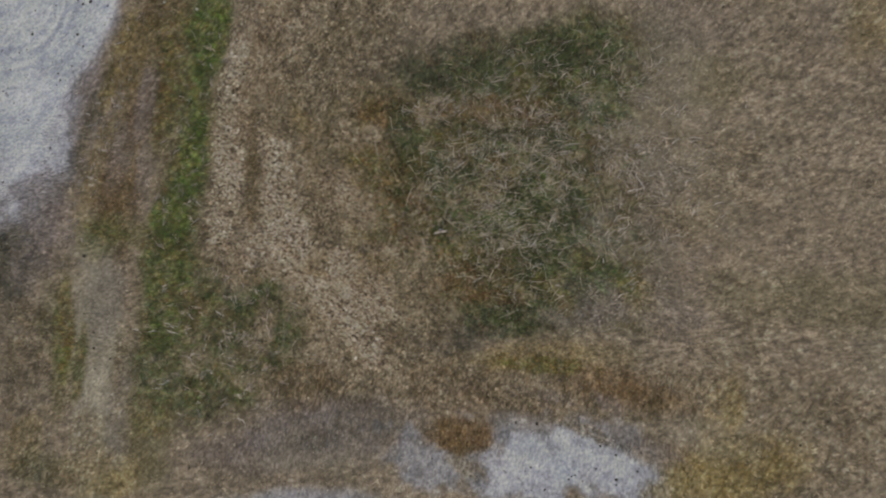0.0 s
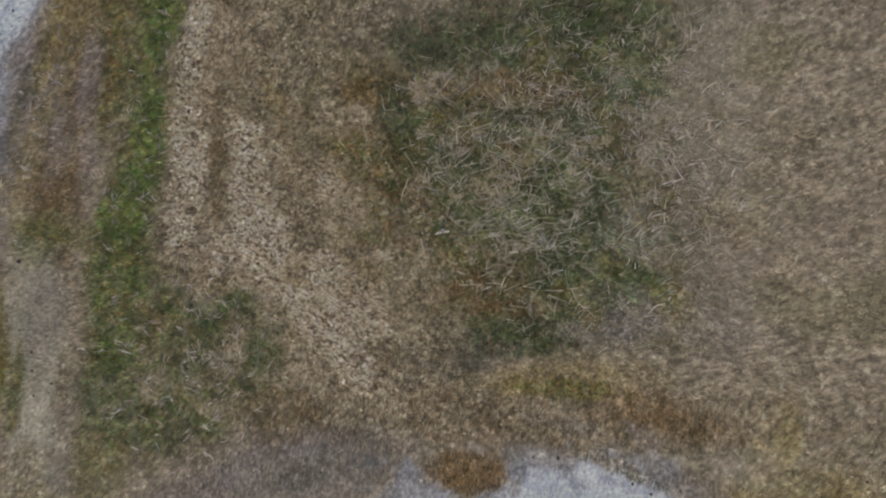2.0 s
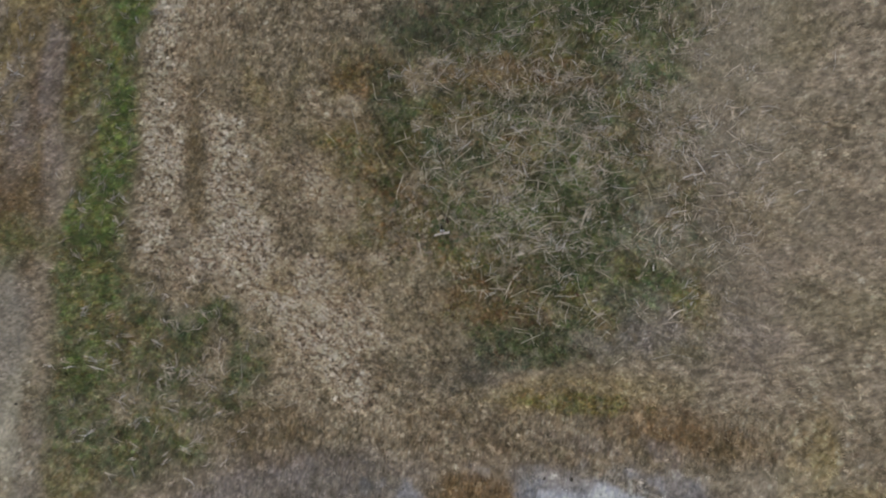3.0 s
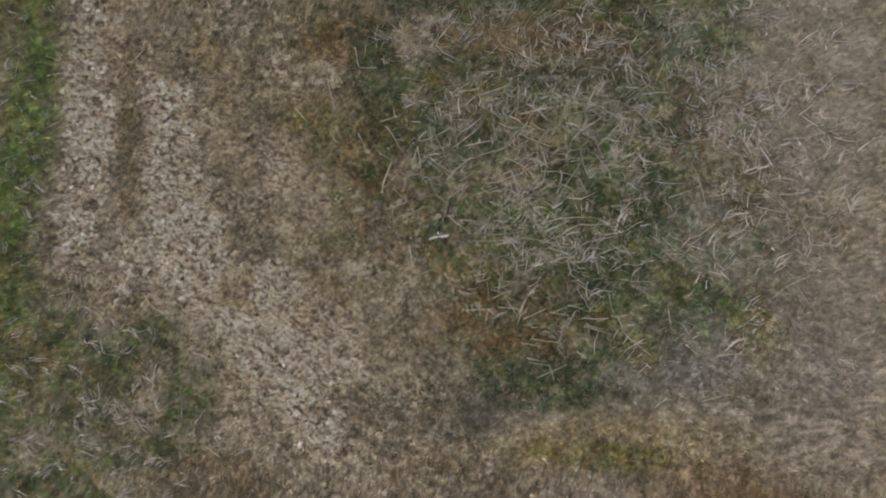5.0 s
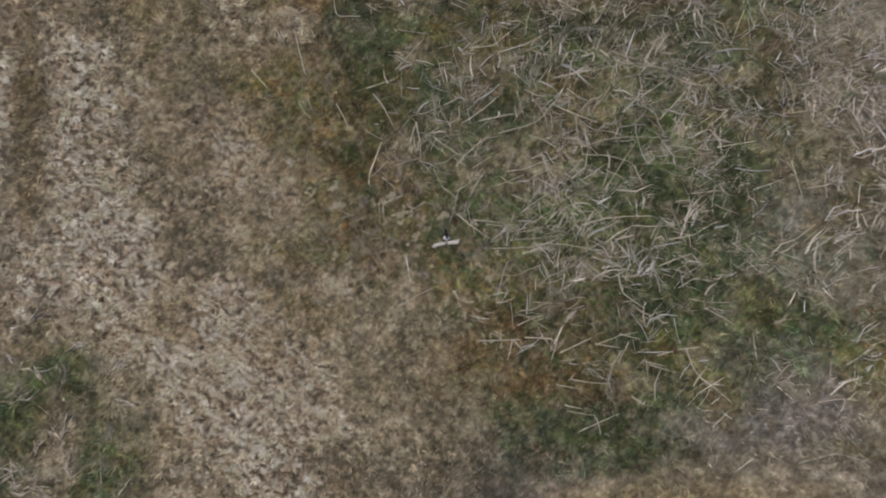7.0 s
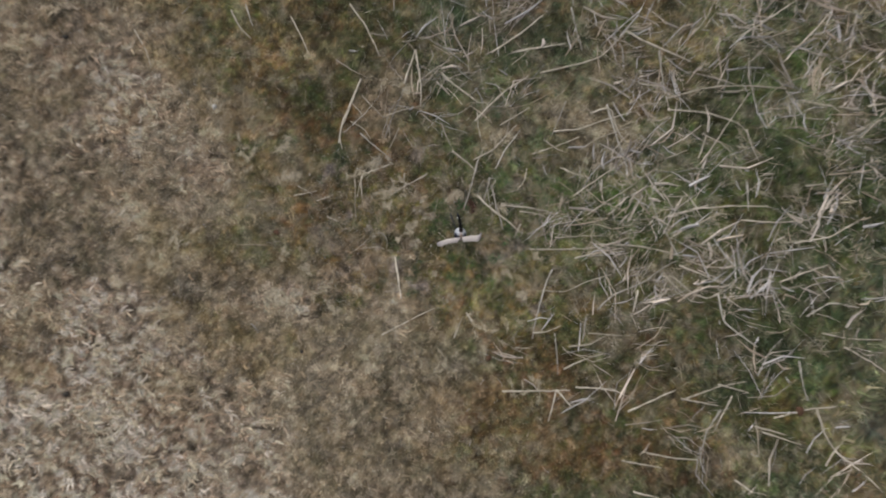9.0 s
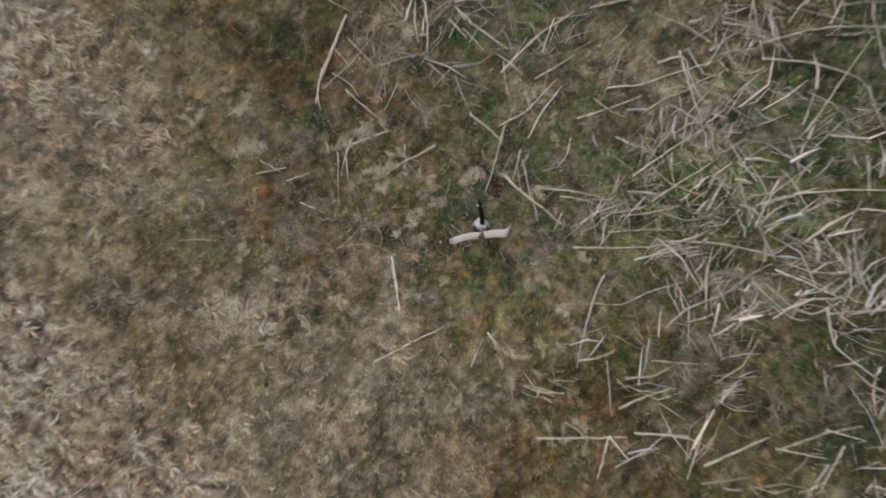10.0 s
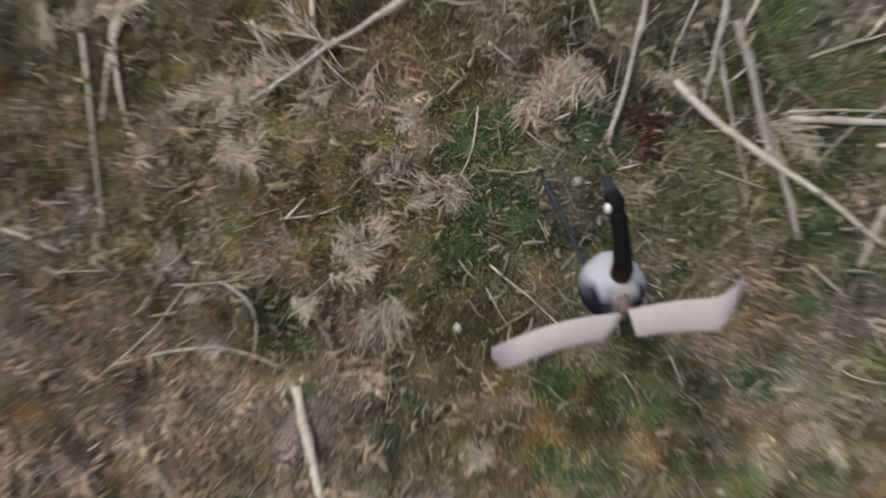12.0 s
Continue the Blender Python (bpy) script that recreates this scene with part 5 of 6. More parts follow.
stalk("pale", 0.029, (4.00, 2.51), (4.77, 2.47), (5.43, 2.26), (5.53, 2.09))
stalk("pale", 0.031, (5.43, 3.99), (5.99, 4.34), (6.55, 4.74))
stalk("grey", 0.031, (6.64, 3.17), (7.09, 3.85), (7.55, 4.48))
stalk("pale", 0.029, (6.68, 1.07), (7.06, 1.13))
stalk("pale", 0.029, (7.57, 2.13), (8.27, 2.43))
stalk("pale", 0.029, (7.75, 3.31), (8.29, 3.77))
stalk("pale", 0.029, (6.26, 3.50), (6.88, 4.13), (7.21, 4.53))
stalk("pale", 0.031, (6.81, 3.51), (7.20, 3.07))
stalk("pale", 0.031, (6.64, 2.73), (7.30, 2.63), (7.85, 2.58))
stalk("pale", 0.031, (4.11, -0.72), (4.49, -1.04), (4.76, -1.14), (5.19, -0.92))
stalk("pale", 0.029, (4.22, -0.50), (4.76, -0.71), (5.25, -0.92))
stalk("grey", 0.031, (4.98, -1.03), (5.08, -1.57), (5.73, -2.04))
stalk("pale", 0.029, (1.90, -2.90), (1.75, -3.49))
stalk("pale", 0.029, (1.90, -2.90), (2.17, -3.20))
stalk("pale", 0.031, (3.25, -3.29), (3.68, -3.09), (4.16, -2.87))
stalk("pale", 0.031, (4.30, -3.06), (4.97, -2.80), (5.51, -2.69))
stalk("pale", 0.029, (4.97, -2.75), (5.56, -2.90))
stalk("pale", 0.029, (4.27, -3.03), (4.97, -3.15))
stalk("grey", 0.031, (5.02, -3.23), (4.75, -3.65), (4.64, -4.08))
stalk("pale", 0.029, (5.24, -2.96), (4.91, -3.60))
stalk("grey", 0.031, (6.54, -2.29), (6.59, -2.72), (6.70, -3.04))
stalk("pale", 0.029, (6.05, -3.37), (6.69, -3.20), (7.45, -3.11))
stalk("pale", 0.031, (6.86, -3.20), (7.01, -3.67), (7.22, -3.99))
stalk("grey", 0.031, (5.73, -2.58), (6.00, -2.09), (6.22, -1.87))
stalk("pale", 0.029, (6.98, -1.75), (7.47, -1.85), (8.12, -1.86))
stalk("pale", 0.031, (7.41, -2.01), (7.89, -2.27), (8.20, -2.48))
stalk("pale", 0.031, (6.17, -0.79), (6.72, -0.57), (7.10, -0.45))
stalk("pale", 0.031, (7.10, -0.45), (7.42, -0.88))
stalk("grey", 0.031, (6.71, -1.43), (7.15, -1.16), (7.69, -1.25))
stalk("grey", 0.031, (5.96, -0.80), (6.06, -1.01), (6.28, -1.33))
stalk("pale", 0.029, (5.67, -3.53), (6.26, -3.68))
stalk("pale", 0.029, (3.52, -4.04), (4.11, -4.14), (4.59, -4.18))
stalk("pale", 0.029, (3.15, -4.21), (3.89, -4.33))
stalk("pale", 0.029, (3.36, -4.78), (3.84, -4.88))
stalk("pale", 0.029, (7.22, -3.99), (7.76, -4.40), (8.07, -4.71))
stalk("pale", 0.029, (5.29, -4.54), (5.61, -4.75))
stalk("pale", 0.029, (-4.49, 4.29), (-4.31, 3.95), (-4.09, 3.74))
stalk("pale", 0.021, (-3.33, 4.20), (-3.10, 3.76), (-2.93, 3.40))
stalk("pale", 0.029, (-2.19, 4.45), (-1.85, 4.00), (-1.59, 3.45))
stalk("pale", 0.021, (-2.34, 1.72), (-2.29, 2.11), (-2.04, 2.78))
stalk("pale", 0.021, (-1.92, 2.67), (-1.48, 2.23))
stalk("pale", 0.036, (-1.11, 2.91), (-0.90, 3.58))
stalk("pale", 0.036, (-0.90, 3.58), (-0.78, 2.91), (-0.77, 2.47))
stalk("pale", 0.021, (-6.33, 3.86), (-6.10, 3.47), (-5.98, 3.12))
stalk("pale", 0.021, (-1.30, 1.36), (-1.89, 1.13), (-1.96, 0.69))
stalk("grey", 0.026, (5.24, 6.50), (5.78, 6.97))
stalk("pale", 0.026, (7.88, 6.90), (8.62, 7.57))
stalk("pale", 0.026, (8.41, 5.73), (8.98, 7.07))
stalk("pale", 0.031, (3.66, 7.10), (3.61, 7.95))
stalk("pale", 0.031, (3.21, 7.32), (4.13, 6.76))
stalk("pale", 0.026, (4.32, 6.81), (4.60, 7.77))
stalk("pale", 0.031, (0.69, 5.81), (1.43, 5.85), (2.18, 6.47))
stalk("pale", 0.031, (1.57, 5.64), (2.45, 5.90), (3.19, 6.29))
stalk("pale", 0.031, (6.08, 5.80), (6.61, 6.13))
stalk("pale", 0.031, (3.22, 4.84), (4.21, 5.02), (5.27, 5.19))
stalk("grey", 0.031, (5.02, 5.34), (5.92, 5.05))
stalk("grey", 0.026, (3.81, 4.62), (4.21, 5.30))
stalk("pale", 0.031, (7.92, 2.66), (9.06, 2.83))
stalk("grey", 0.031, (9.33, 2.88), (9.99, 3.40))
stalk("pale", 0.031, (3.60, 3.82), (4.45, 3.46))
stalk("pale", 0.031, (4.11, 0.07), (5.04, 0.52))
stalk("grey", 0.031, (8.89, 1.39), (9.79, 1.70))
stalk("pale", 0.026, (11.28, 1.29), (11.40, 2.59))
stalk("grey", 0.031, (10.57, 5.39), (11.23, 5.79))
stalk("pale", 0.031, (12.05, 5.55), (12.83, 6.21))
stalk("pale", 0.031, (12.29, 4.02), (12.87, 3.42))
stalk("grey", 0.031, (13.26, 3.60), (14.13, 3.64))
stalk("pale", 0.031, (13.62, 3.32), (14.33, 2.98))
stalk("grey", 0.031, (13.24, 4.47), (13.85, 5.10))
stalk("pale", 0.026, (9.95, -0.13), (10.60, 0.38))
stalk("grey", 0.031, (10.20, -0.39), (10.83, 0.12))
stalk("grey", 0.031, (10.44, -0.39), (11.22, 0.12))
stalk("grey", 0.031, (11.21, -0.01), (11.96, 0.11))
stalk("pale", 0.026, (10.00, 2.22), (10.27, 1.17))
stalk("pale", 0.031, (12.13, 1.01), (13.70, 0.60))
stalk("pale", 0.031, (13.95, 0.60), (14.68, 0.53))
stalk("grey", 0.031, (-5.20, 6.54), (-4.93, 6.03))
stalk("grey", 0.031, (-4.28, 5.11), (-4.64, 6.52))
stalk("pale", 0.031, (-3.48, 7.77), (-3.33, 6.90), (-2.57, 6.88))
stalk("pale", 0.026, (-1.54, 5.17), (-0.65, 6.14))
stalk("grey", 0.031, (-1.46, 6.43), (-0.51, 6.26))
stalk("pale", 0.026, (-2.41, 4.63), (-1.54, 4.90))
stalk("pale", 0.031, (-1.94, 2.99), (-2.28, 2.04))
stalk("pale", 0.031, (-5.95, 5.28), (-5.44, 4.71))
stalk("pale", 0.031, (-11.16, 6.21), (-10.15, 5.84))
stalk("grey", 0.031, (-11.44, 6.09), (-11.34, 6.87))
stalk("grey", 0.031, (-12.96, 7.35), (-12.40, 7.92))
stalk("pale", 0.031, (-16.62, 6.88), (-15.59, 7.02))
stalk("pale", 0.031, (-16.31, 1.57), (-15.59, 1.83))
stalk("grey", 0.026, (-4.21, 4.41), (-4.06, 3.99))
stalk("pale", 0.026, (-14.45, -6.41), (-14.21, -7.85))
stalk("grey", 0.026, (-10.26, -7.15), (-10.36, -5.99))
stalk("pale", 0.031, (-9.70, -7.41), (-9.37, -6.95))
stalk("grey", 0.031, (-8.86, -7.98), (-8.06, -7.97))
stalk("grey", 0.031, (-8.04, -8.61), (-7.37, -8.28))
stalk("pale", 0.031, (-9.27, -8.30), (-8.58, -8.75))
stalk("grey", 0.031, (-8.31, -8.29), (-8.00, -7.97))
stalk("grey", 0.031, (-16.08, -2.39), (-15.09, -2.19))
stalk("pale", 0.031, (9.35, -4.24), (9.76, -4.60))
stalk("grey", 0.031, (9.86, -6.36), (10.92, -6.09), (11.86, -6.34))
stalk("pale", 0.031, (8.60, -6.24), (8.09, -6.61))
stalk("grey", 0.031, (7.51, -5.38), (8.03, -4.88))
stalk("pale", 0.026, (5.82, -3.63), (6.56, -3.87))
stalk("pale", 0.026, (3.44, -4.95), (4.26, -5.08))
stalk("grey", 0.031, (3.75, -5.53), (4.90, -5.02))
stalk("pale", 0.031, (4.26, -5.13), (4.38, -5.64))
stalk("pale", 0.031, (10.26, -1.47), (11.01, -1.66))
stalk("pale", 0.031, (12.55, -2.50), (13.19, -2.00), (14.19, -1.57))
stalk("pale", 0.031, (12.74, -1.36), (13.38, -0.85))
stalk("grey", 0.026, (13.54, -2.13), (13.87, -2.63))
stalk("grey", 0.031, (11.28, -3.63), (12.03, -3.13))
stalk("pale", 0.031, (8.81, -3.50), (8.73, -2.73))


def straw_litter(name, label, seed, count, box, chance, long, thick, bright=1.0, bunch=1):
    """Straws too many to count, scattered over the rough ground as crossed narrow strips."""
    rng = np.random.default_rng(seed)
    x, y = rng.uniform(box[0], box[1], count), rng.uniform(box[2], box[3], count)
    keep = rng.random(count) < chance(x, y)
    x, y = x[keep], y[keep]
    n = len(x)
    heading = rng.normal(0.45, 0.85, n) + 1.2 * (fbm(x, y, 3.0, 2, 140) - 0.5)
    heading = heading + np.where(rng.random(n) < 0.25, math.pi / 2, 0)
    if bunch > 1:
        # stems that fell together, fanning out from one foot
        fan = rng.normal(0, 0.28, n * bunch)
        x, y, heading = np.repeat(x, bunch), np.repeat(y, bunch), np.repeat(heading, bunch) + fan
        n = len(x)
        reach = 0.4 * long * rng.uniform(0.3, 1.3, n)
        x, y = x + reach * np.cos(heading) + rng.normal(0, 0.05, n), y + reach * np.sin(heading) + rng.normal(0, 0.05, n)
    colour, *_ = cover_at(x, y)
    length, width = long * rng.uniform(0.25, 1.5, n), thick * np.clip(np.exp(rng.normal(-0.25, 0.5, n)), 0.35, 2.2)
    ox, oy = np.cos(heading), np.sin(heading)
    bend = rng.normal(0, 0.07 if bunch == 1 else 0.11, n) * length
    lift = rng.uniform(0.008, 0.05, n)
    pts = []
    for s, b in ((-0.5, 0.0), (0.0, 1.0), (0.5, 0.0)):
        px, py = x + ox * length * s - oy * bend * b, y + oy * length * s + ox * bend * b
        pts.append(np.stack([px, py, height_at(px, py) + lift + rng.uniform(-0.01, 0.02, n)], 1))
    side = np.stack([-oy * width / 2, ox * width / 2, 0 * x], 1)
    up = np.stack([0 * x, 0 * x, width * 0.7], 1)
    ends = (rng.uniform(0.4, 1.0, n)[:, None], 1.0, rng.uniform(0.1, 0.5, n)[:, None])
    verts = np.concatenate([np.stack([p - side * e, p + up * e, p + side * e], 1) for p, e in zip(pts, ends)], 1).reshape(-1, 3)
    tri = np.array([0, 1, 4, 0, 4, 3, 1, 2, 5, 1, 5, 4, 3, 4, 7, 3, 7, 6, 4, 5, 8, 4, 8, 7])
    faces = (np.arange(n)[:, None] * 9 + tri).ravel()
    tone = DEADS[np.array([0, 1, 2, 2, 4, 5, 5])[rng.integers(0, 7, n)]] * np.clip(np.exp(rng.normal(0.22, 0.36, n)), 0.45, 1.6)[:, None]
    tone = bright * tone * (np.array((1.06, 1.02, 1.12)) if bright > 0.9 else np.array((1.06, 0.97, 0.88)))
    under = 0.08 if bright > 0.9 else 0.45
    tints = np.repeat((1 - under) * tone + under * colour, 9, axis=0)
    ob = new(name, mesh_of(name, verts, faces, 3, MAT_STRAW, tints))
    return tagged(ob, label, "straw", kind="stuff")


def oval(x, y, cx, cy, rx, ry, turn=0.0):
    c, s = math.cos(radians(turn)), math.sin(radians(turn))
    dx, dy = x - cx, y - cy
    d = np.hypot((dx * c + dy * s) / rx, (dy * c - dx * s) / ry)
    return np.clip(1.5 - d, 0, 1)


def straw_ground(x, y):
    """Where the old stalks lie: the rough green ground, thinning out to its rim."""
    m = np.maximum(oval(x, y, 7.2, 3.2, 9.0, 7.0, 10), 0.6 * oval(x, y, 9.0, 8.5, 6.0, 4.0))
    m = m * np.clip((x + 0.45 * y + 1.2) / 2.5, 0.06, 1)
    m = np.maximum(m, 0.35 * oval(x, y, -13.5, -8.0, 4.5, 4.0))
    m = np.maximum(m * np.clip((y + 3.5) / 4.5, 0.4, 1), 0.9 * oval(x, y, 1.9, 3.2, 2.0, 1.5))
    m = np.maximum(m, 0.22 * oval(x, y, -18.0, 5.0, 1.6, 9.0))
    gaps = np.clip(0.5 + 0.7 * spread(fbm(x, y, 1.0, 3, 150)), 0.03, 1.6)
    m = m * np.clip((y + 0.25 * x + 5.2) / 3.2, 0.08, 1)
    close = (x > NEAR[0]) & (x < NEAR[1] - 0.3) & (y > NEAR[2]) & (y < NEAR[3] - 0.2)
    return np.where(close, 0.0, m * gaps)


def verge_ground(x, y):
    """Wisps on the green strip, the green corner and the rim of the bare ground."""
    m = 0.45 * oval(x, y, -18.0, 6.0, 1.8, 10.0, -8) + 0.7 * oval(x, y, -13.8, -7.0, 4.5, 4.5) + oval(x, y, -24.6, 7.0, 1.0, 8.0, -14)
    return np.clip(m, 0, 1)


tussocks("dry_tussocks", "pale mats of dead grass lodged among fallen stems", 25, (-3, 15, -6, 12), NEAR, 2800, lambda x, y, dens, dead: 0.8 * np.clip(straw_ground(x, y), 0, 1), 0.26, 22, 0.05, MAT_STRAW, None, 0.62)
straw_litter("straw_litter", "loose pale straw and broken stems over grass", 41, 9500, (-20, 20, -14, 16), straw_ground, 0.76, 0.0168)
straw_litter("straw_bunches", "bunches of pale dead stems fallen together", 51, 1100, (-4, 16, -7, 13), lambda x, y: 0.55 * np.clip(2.2 * straw_ground(x, y), 0, 1), 0.74, 0.0175, 1.0, 6)
straw_litter("straw_bunches", "bunches of dead grass leaves on the verge", 52, 1500, (-28, -9, -14, 16), verge_ground, 0.55, 0.026, 0.95, 6)
straw_litter("straw_litter", "thin pale straw strewn over the rough grass", 43, 9500, (-3, 15, -7, 13), straw_ground, 0.34, 0.012)
straw_litter("reed_leaves", "long pale reed leaves bent over the rough grass", 54, 1100, (-3, 16, -7, 13), lambda x, y: 0.6 * np.clip(2 * straw_ground(x, y), 0, 1), 0.74, 0.025, 1.0, 2)
straw_litter("reed_leaves", "flattened pale reed leaves over the rough grass", 50, 2600, (-3, 15, -7, 13), straw_ground, 0.40, 0.034, 0.92)
straw_litter("straw_litter", "fine bleached fibres in the moss", 44, 4200, NEAR, lambda x, y: 0.3 + 0.9 * fbm(x, y, 0.3, 2, 170), 0.05, 0.0028)
straw_litter("straw_litter", "short bits of straw among the grass", 42, 20000, (-9, 14, -6, 11), lambda x, y: 0.10 + 0.4 * straw_ground(x, y), 0.17, 0.0055)
straw_litter("leaf_scraps", "tan scraps of dead leaf scattered on moss", 45, 5200, NEAR, lambda x, y: np.clip(1.8 * fbm(x, y, 0.35, 3, 180) - 0.45, 0, 1), 0.034, 0.013, 0.55)
straw_litter("straw_litter", "thin curved dry blades lying on moss", 46, 1300, NEAR, lambda x, y: np.clip(2 * fbm(x, y, 0.5, 2, 185) - 0.5, 0.05, 1), 0.10, 0.0042, 0.8)
straw_litter("dead_leaves", "broad curled blades of dead grass on moss", 47, 2100, NEAR, lambda x, y: np.clip(2.2 * fbm(x, y, 0.4, 3, 190) - 0.6, 0.03, 1), 0.085, 0.0095, 0.72)


def matted_strands(label, seed, count, box, hole, long, wide, least, bright=-0.30):
    """Curled mats of dead grass lying over one another on the dry ground."""
    rng = np.random.default_rng(seed)
    x, y = rng.uniform(box[0], box[1], count), rng.uniform(box[2], box[3], count)
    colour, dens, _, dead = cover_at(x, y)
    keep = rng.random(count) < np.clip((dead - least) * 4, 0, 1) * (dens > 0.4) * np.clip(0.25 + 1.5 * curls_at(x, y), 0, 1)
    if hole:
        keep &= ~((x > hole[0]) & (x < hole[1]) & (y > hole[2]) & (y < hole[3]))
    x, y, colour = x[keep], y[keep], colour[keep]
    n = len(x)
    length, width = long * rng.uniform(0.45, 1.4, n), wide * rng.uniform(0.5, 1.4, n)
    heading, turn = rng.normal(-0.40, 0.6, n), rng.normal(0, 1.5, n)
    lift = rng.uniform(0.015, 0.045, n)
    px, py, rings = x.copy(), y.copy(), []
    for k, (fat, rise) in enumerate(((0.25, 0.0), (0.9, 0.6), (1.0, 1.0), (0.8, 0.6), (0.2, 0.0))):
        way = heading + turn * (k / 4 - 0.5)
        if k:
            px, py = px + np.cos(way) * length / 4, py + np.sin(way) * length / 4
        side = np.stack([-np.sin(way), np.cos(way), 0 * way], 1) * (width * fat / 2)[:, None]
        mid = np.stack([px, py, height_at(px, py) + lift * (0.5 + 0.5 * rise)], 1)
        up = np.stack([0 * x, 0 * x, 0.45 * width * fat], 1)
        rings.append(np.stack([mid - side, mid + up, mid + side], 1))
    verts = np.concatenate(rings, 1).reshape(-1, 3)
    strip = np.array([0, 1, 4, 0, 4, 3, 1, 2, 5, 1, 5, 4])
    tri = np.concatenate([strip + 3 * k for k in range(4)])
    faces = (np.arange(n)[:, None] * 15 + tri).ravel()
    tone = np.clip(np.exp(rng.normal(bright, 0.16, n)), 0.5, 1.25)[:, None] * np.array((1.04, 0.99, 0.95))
    # strands take the ground's colour together with its painted gap shade
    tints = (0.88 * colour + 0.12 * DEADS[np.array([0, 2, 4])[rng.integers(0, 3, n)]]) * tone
    ob = new("dry_strands", mesh_of("dry_strands", verts, faces, 3, MAT_CUSHION, np.repeat(tints, 15, axis=0), True))
    tagged(ob, label, "dry grass", kind="stuff")


matted_strands("curled mats of bleached dead grass", 48, 85000, (-16.0, 1.5, -9.0, 9.0), NEAR, 0.16, 0.038, 0.68)
matted_strands("small curled strands of dead grass", 49, 15000, NEAR, None, 0.075, 0.017, 0.40, -0.06)


# ---- the goose decoy on its stake ----
DECOY_TONES = {
    "breast": (0.41, 0.415, 0.45), "back": (0.40, 0.32, 0.285), "block": (0.16, 0.11, 0.09), "rear": (0.012, 0.013, 0.028),
    "neck": (0.006, 0.0055, 0.006), "cheek": (0.75, 0.74, 0.70), "bill": (0.030, 0.032, 0.042),
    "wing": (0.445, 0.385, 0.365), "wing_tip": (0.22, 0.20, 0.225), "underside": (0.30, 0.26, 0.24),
}


def decoy_material():
    m, n, l, bsdf = material("painted_foam", 0.75, 0.12)
    tint = n.new("ShaderNodeVertexColor")
    tint.layer_name = "tint"
    co = n.new("ShaderNodeTexCoord").outputs["Object"]
    grain = noise_node(n, l, 60.0, 4.0, 0.6, co)
    l.new(multiply(n, l, tint.outputs["Color"], ramp(n, l, grain.outputs["Fac"], (0.3, (0.93, 0.93, 0.93)), (0.7, (1.05, 1.05, 1.05)))), bsdf.inputs["Base Color"])
    add_bump(n, l, bsdf, grain.outputs["Fac"], 0.12, 0.002)
    return m


def loft(bm, spine, radii, sides, tone, layer):
    """A closed skin round a spine; radii are (across, deep) for each place; tone(place, normal) gives its paint."""
    rings = []
    spine = [Vector(p) for p in spine]
    for k, (p, (a, b)) in enumerate(zip(spine, radii)):
        way = (spine[min(k + 1, len(spine) - 1)] - spine[max(k - 1, 0)]).normalized()
        side = way.cross(Vector((0, 0, 1)))
        side = side.normalized() if side.length > 1e-3 else Vector((1, 0, 0))
        up = side.cross(way)
        ring = []
        for s in range(sides):
            t = 2 * math.pi * s / sides
            off = side * math.cos(t) * a + up * math.sin(t) * b
            v = bm.verts.new(p + off)
            v[layer] = (*tone(p + off, off.normalized()), 1)
            ring.append(v)
        rings.append(ring)
    for r, q in zip(rings, rings[1:]):
        for s in range(sides):
            bm.faces.new((r[s], r[(s + 1) % sides], q[(s + 1) % sides], q[s]))
    bm.faces.new(rings[0][::-1])
    bm.faces.new(rings[-1])


def blend(a, b, t):
    t = min(max(t, 0.0), 1.0)
    t = t * t * (3 - 2 * t)
    return tuple(p * (1 - t) + q * t for p, q in zip(DECOY_TONES[a], DECOY_TONES[b]))


def wing(bm, layer, root, tip, chord_root, chord_tip, slant, bow, curl=0.0):
    """A thin, slightly cambered wing from root to tip along its front edge, with a rounded end."""
    root, tip = Vector(root), Vector(tip)
    across, along = 9, 15
    top, low = [], []
    for i in range(along):
        s = i / (along - 1)
        front = root.lerp(tip, s) + Vector((0, bow * math.sin(math.pi * s), 0.012 * math.sin(math.pi * s)))
        front.y += curl * max(0.0, (s - 0.7) / 0.3) ** 2
        chord = (chord_root * (1 - s) + chord_tip * s) * (1.0 if s < 0.75 else math.sqrt(max(0.10, 1 - ((s - 0.75) / 0.26) ** 2)))
        a, b = [], []
        for j in range(across):
            c = j / (across - 1)
            place = front + Vector((slant * c * (1 - s), -chord * c, 0.008 * math.sin(math.pi * c) - 0.006 * c))
            thick = 0.0015 + 0.004 * math.sin(math.pi * min(1.0, 0.15 + 0.85 * c))
            u, d = bm.verts.new(place + Vector((0, 0, thick))), bm.verts.new(place - Vector((0, 0, thick)))
            u[layer] = (*blend("wing", "wing_tip", (s - 0.72) * 3.2), 1)
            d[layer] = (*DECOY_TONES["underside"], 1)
            a.append(u)
            b.append(d)
        top.append(a)
        low.append(b)
    for i in range(along - 1):
        for j in range(across - 1):
            bm.faces.new((top[i][j], top[i + 1][j], top[i + 1][j + 1], top[i][j + 1]))
            bm.faces.new((low[i][j], low[i][j + 1], low[i + 1][j + 1], low[i + 1][j]))
        bm.faces.new((top[i][0], low[i][0], low[i + 1][0], top[i + 1][0]))
        bm.faces.new((top[i][-1], top[i + 1][-1], low[i + 1][-1], low[i][-1]))
    for i in (0, along - 1):
        for j in range(across - 1):
            q = (top[i][j], top[i][j + 1], low[i][j + 1], low[i][j])
            bm.faces.new(q if i == 0 else q[::-1])


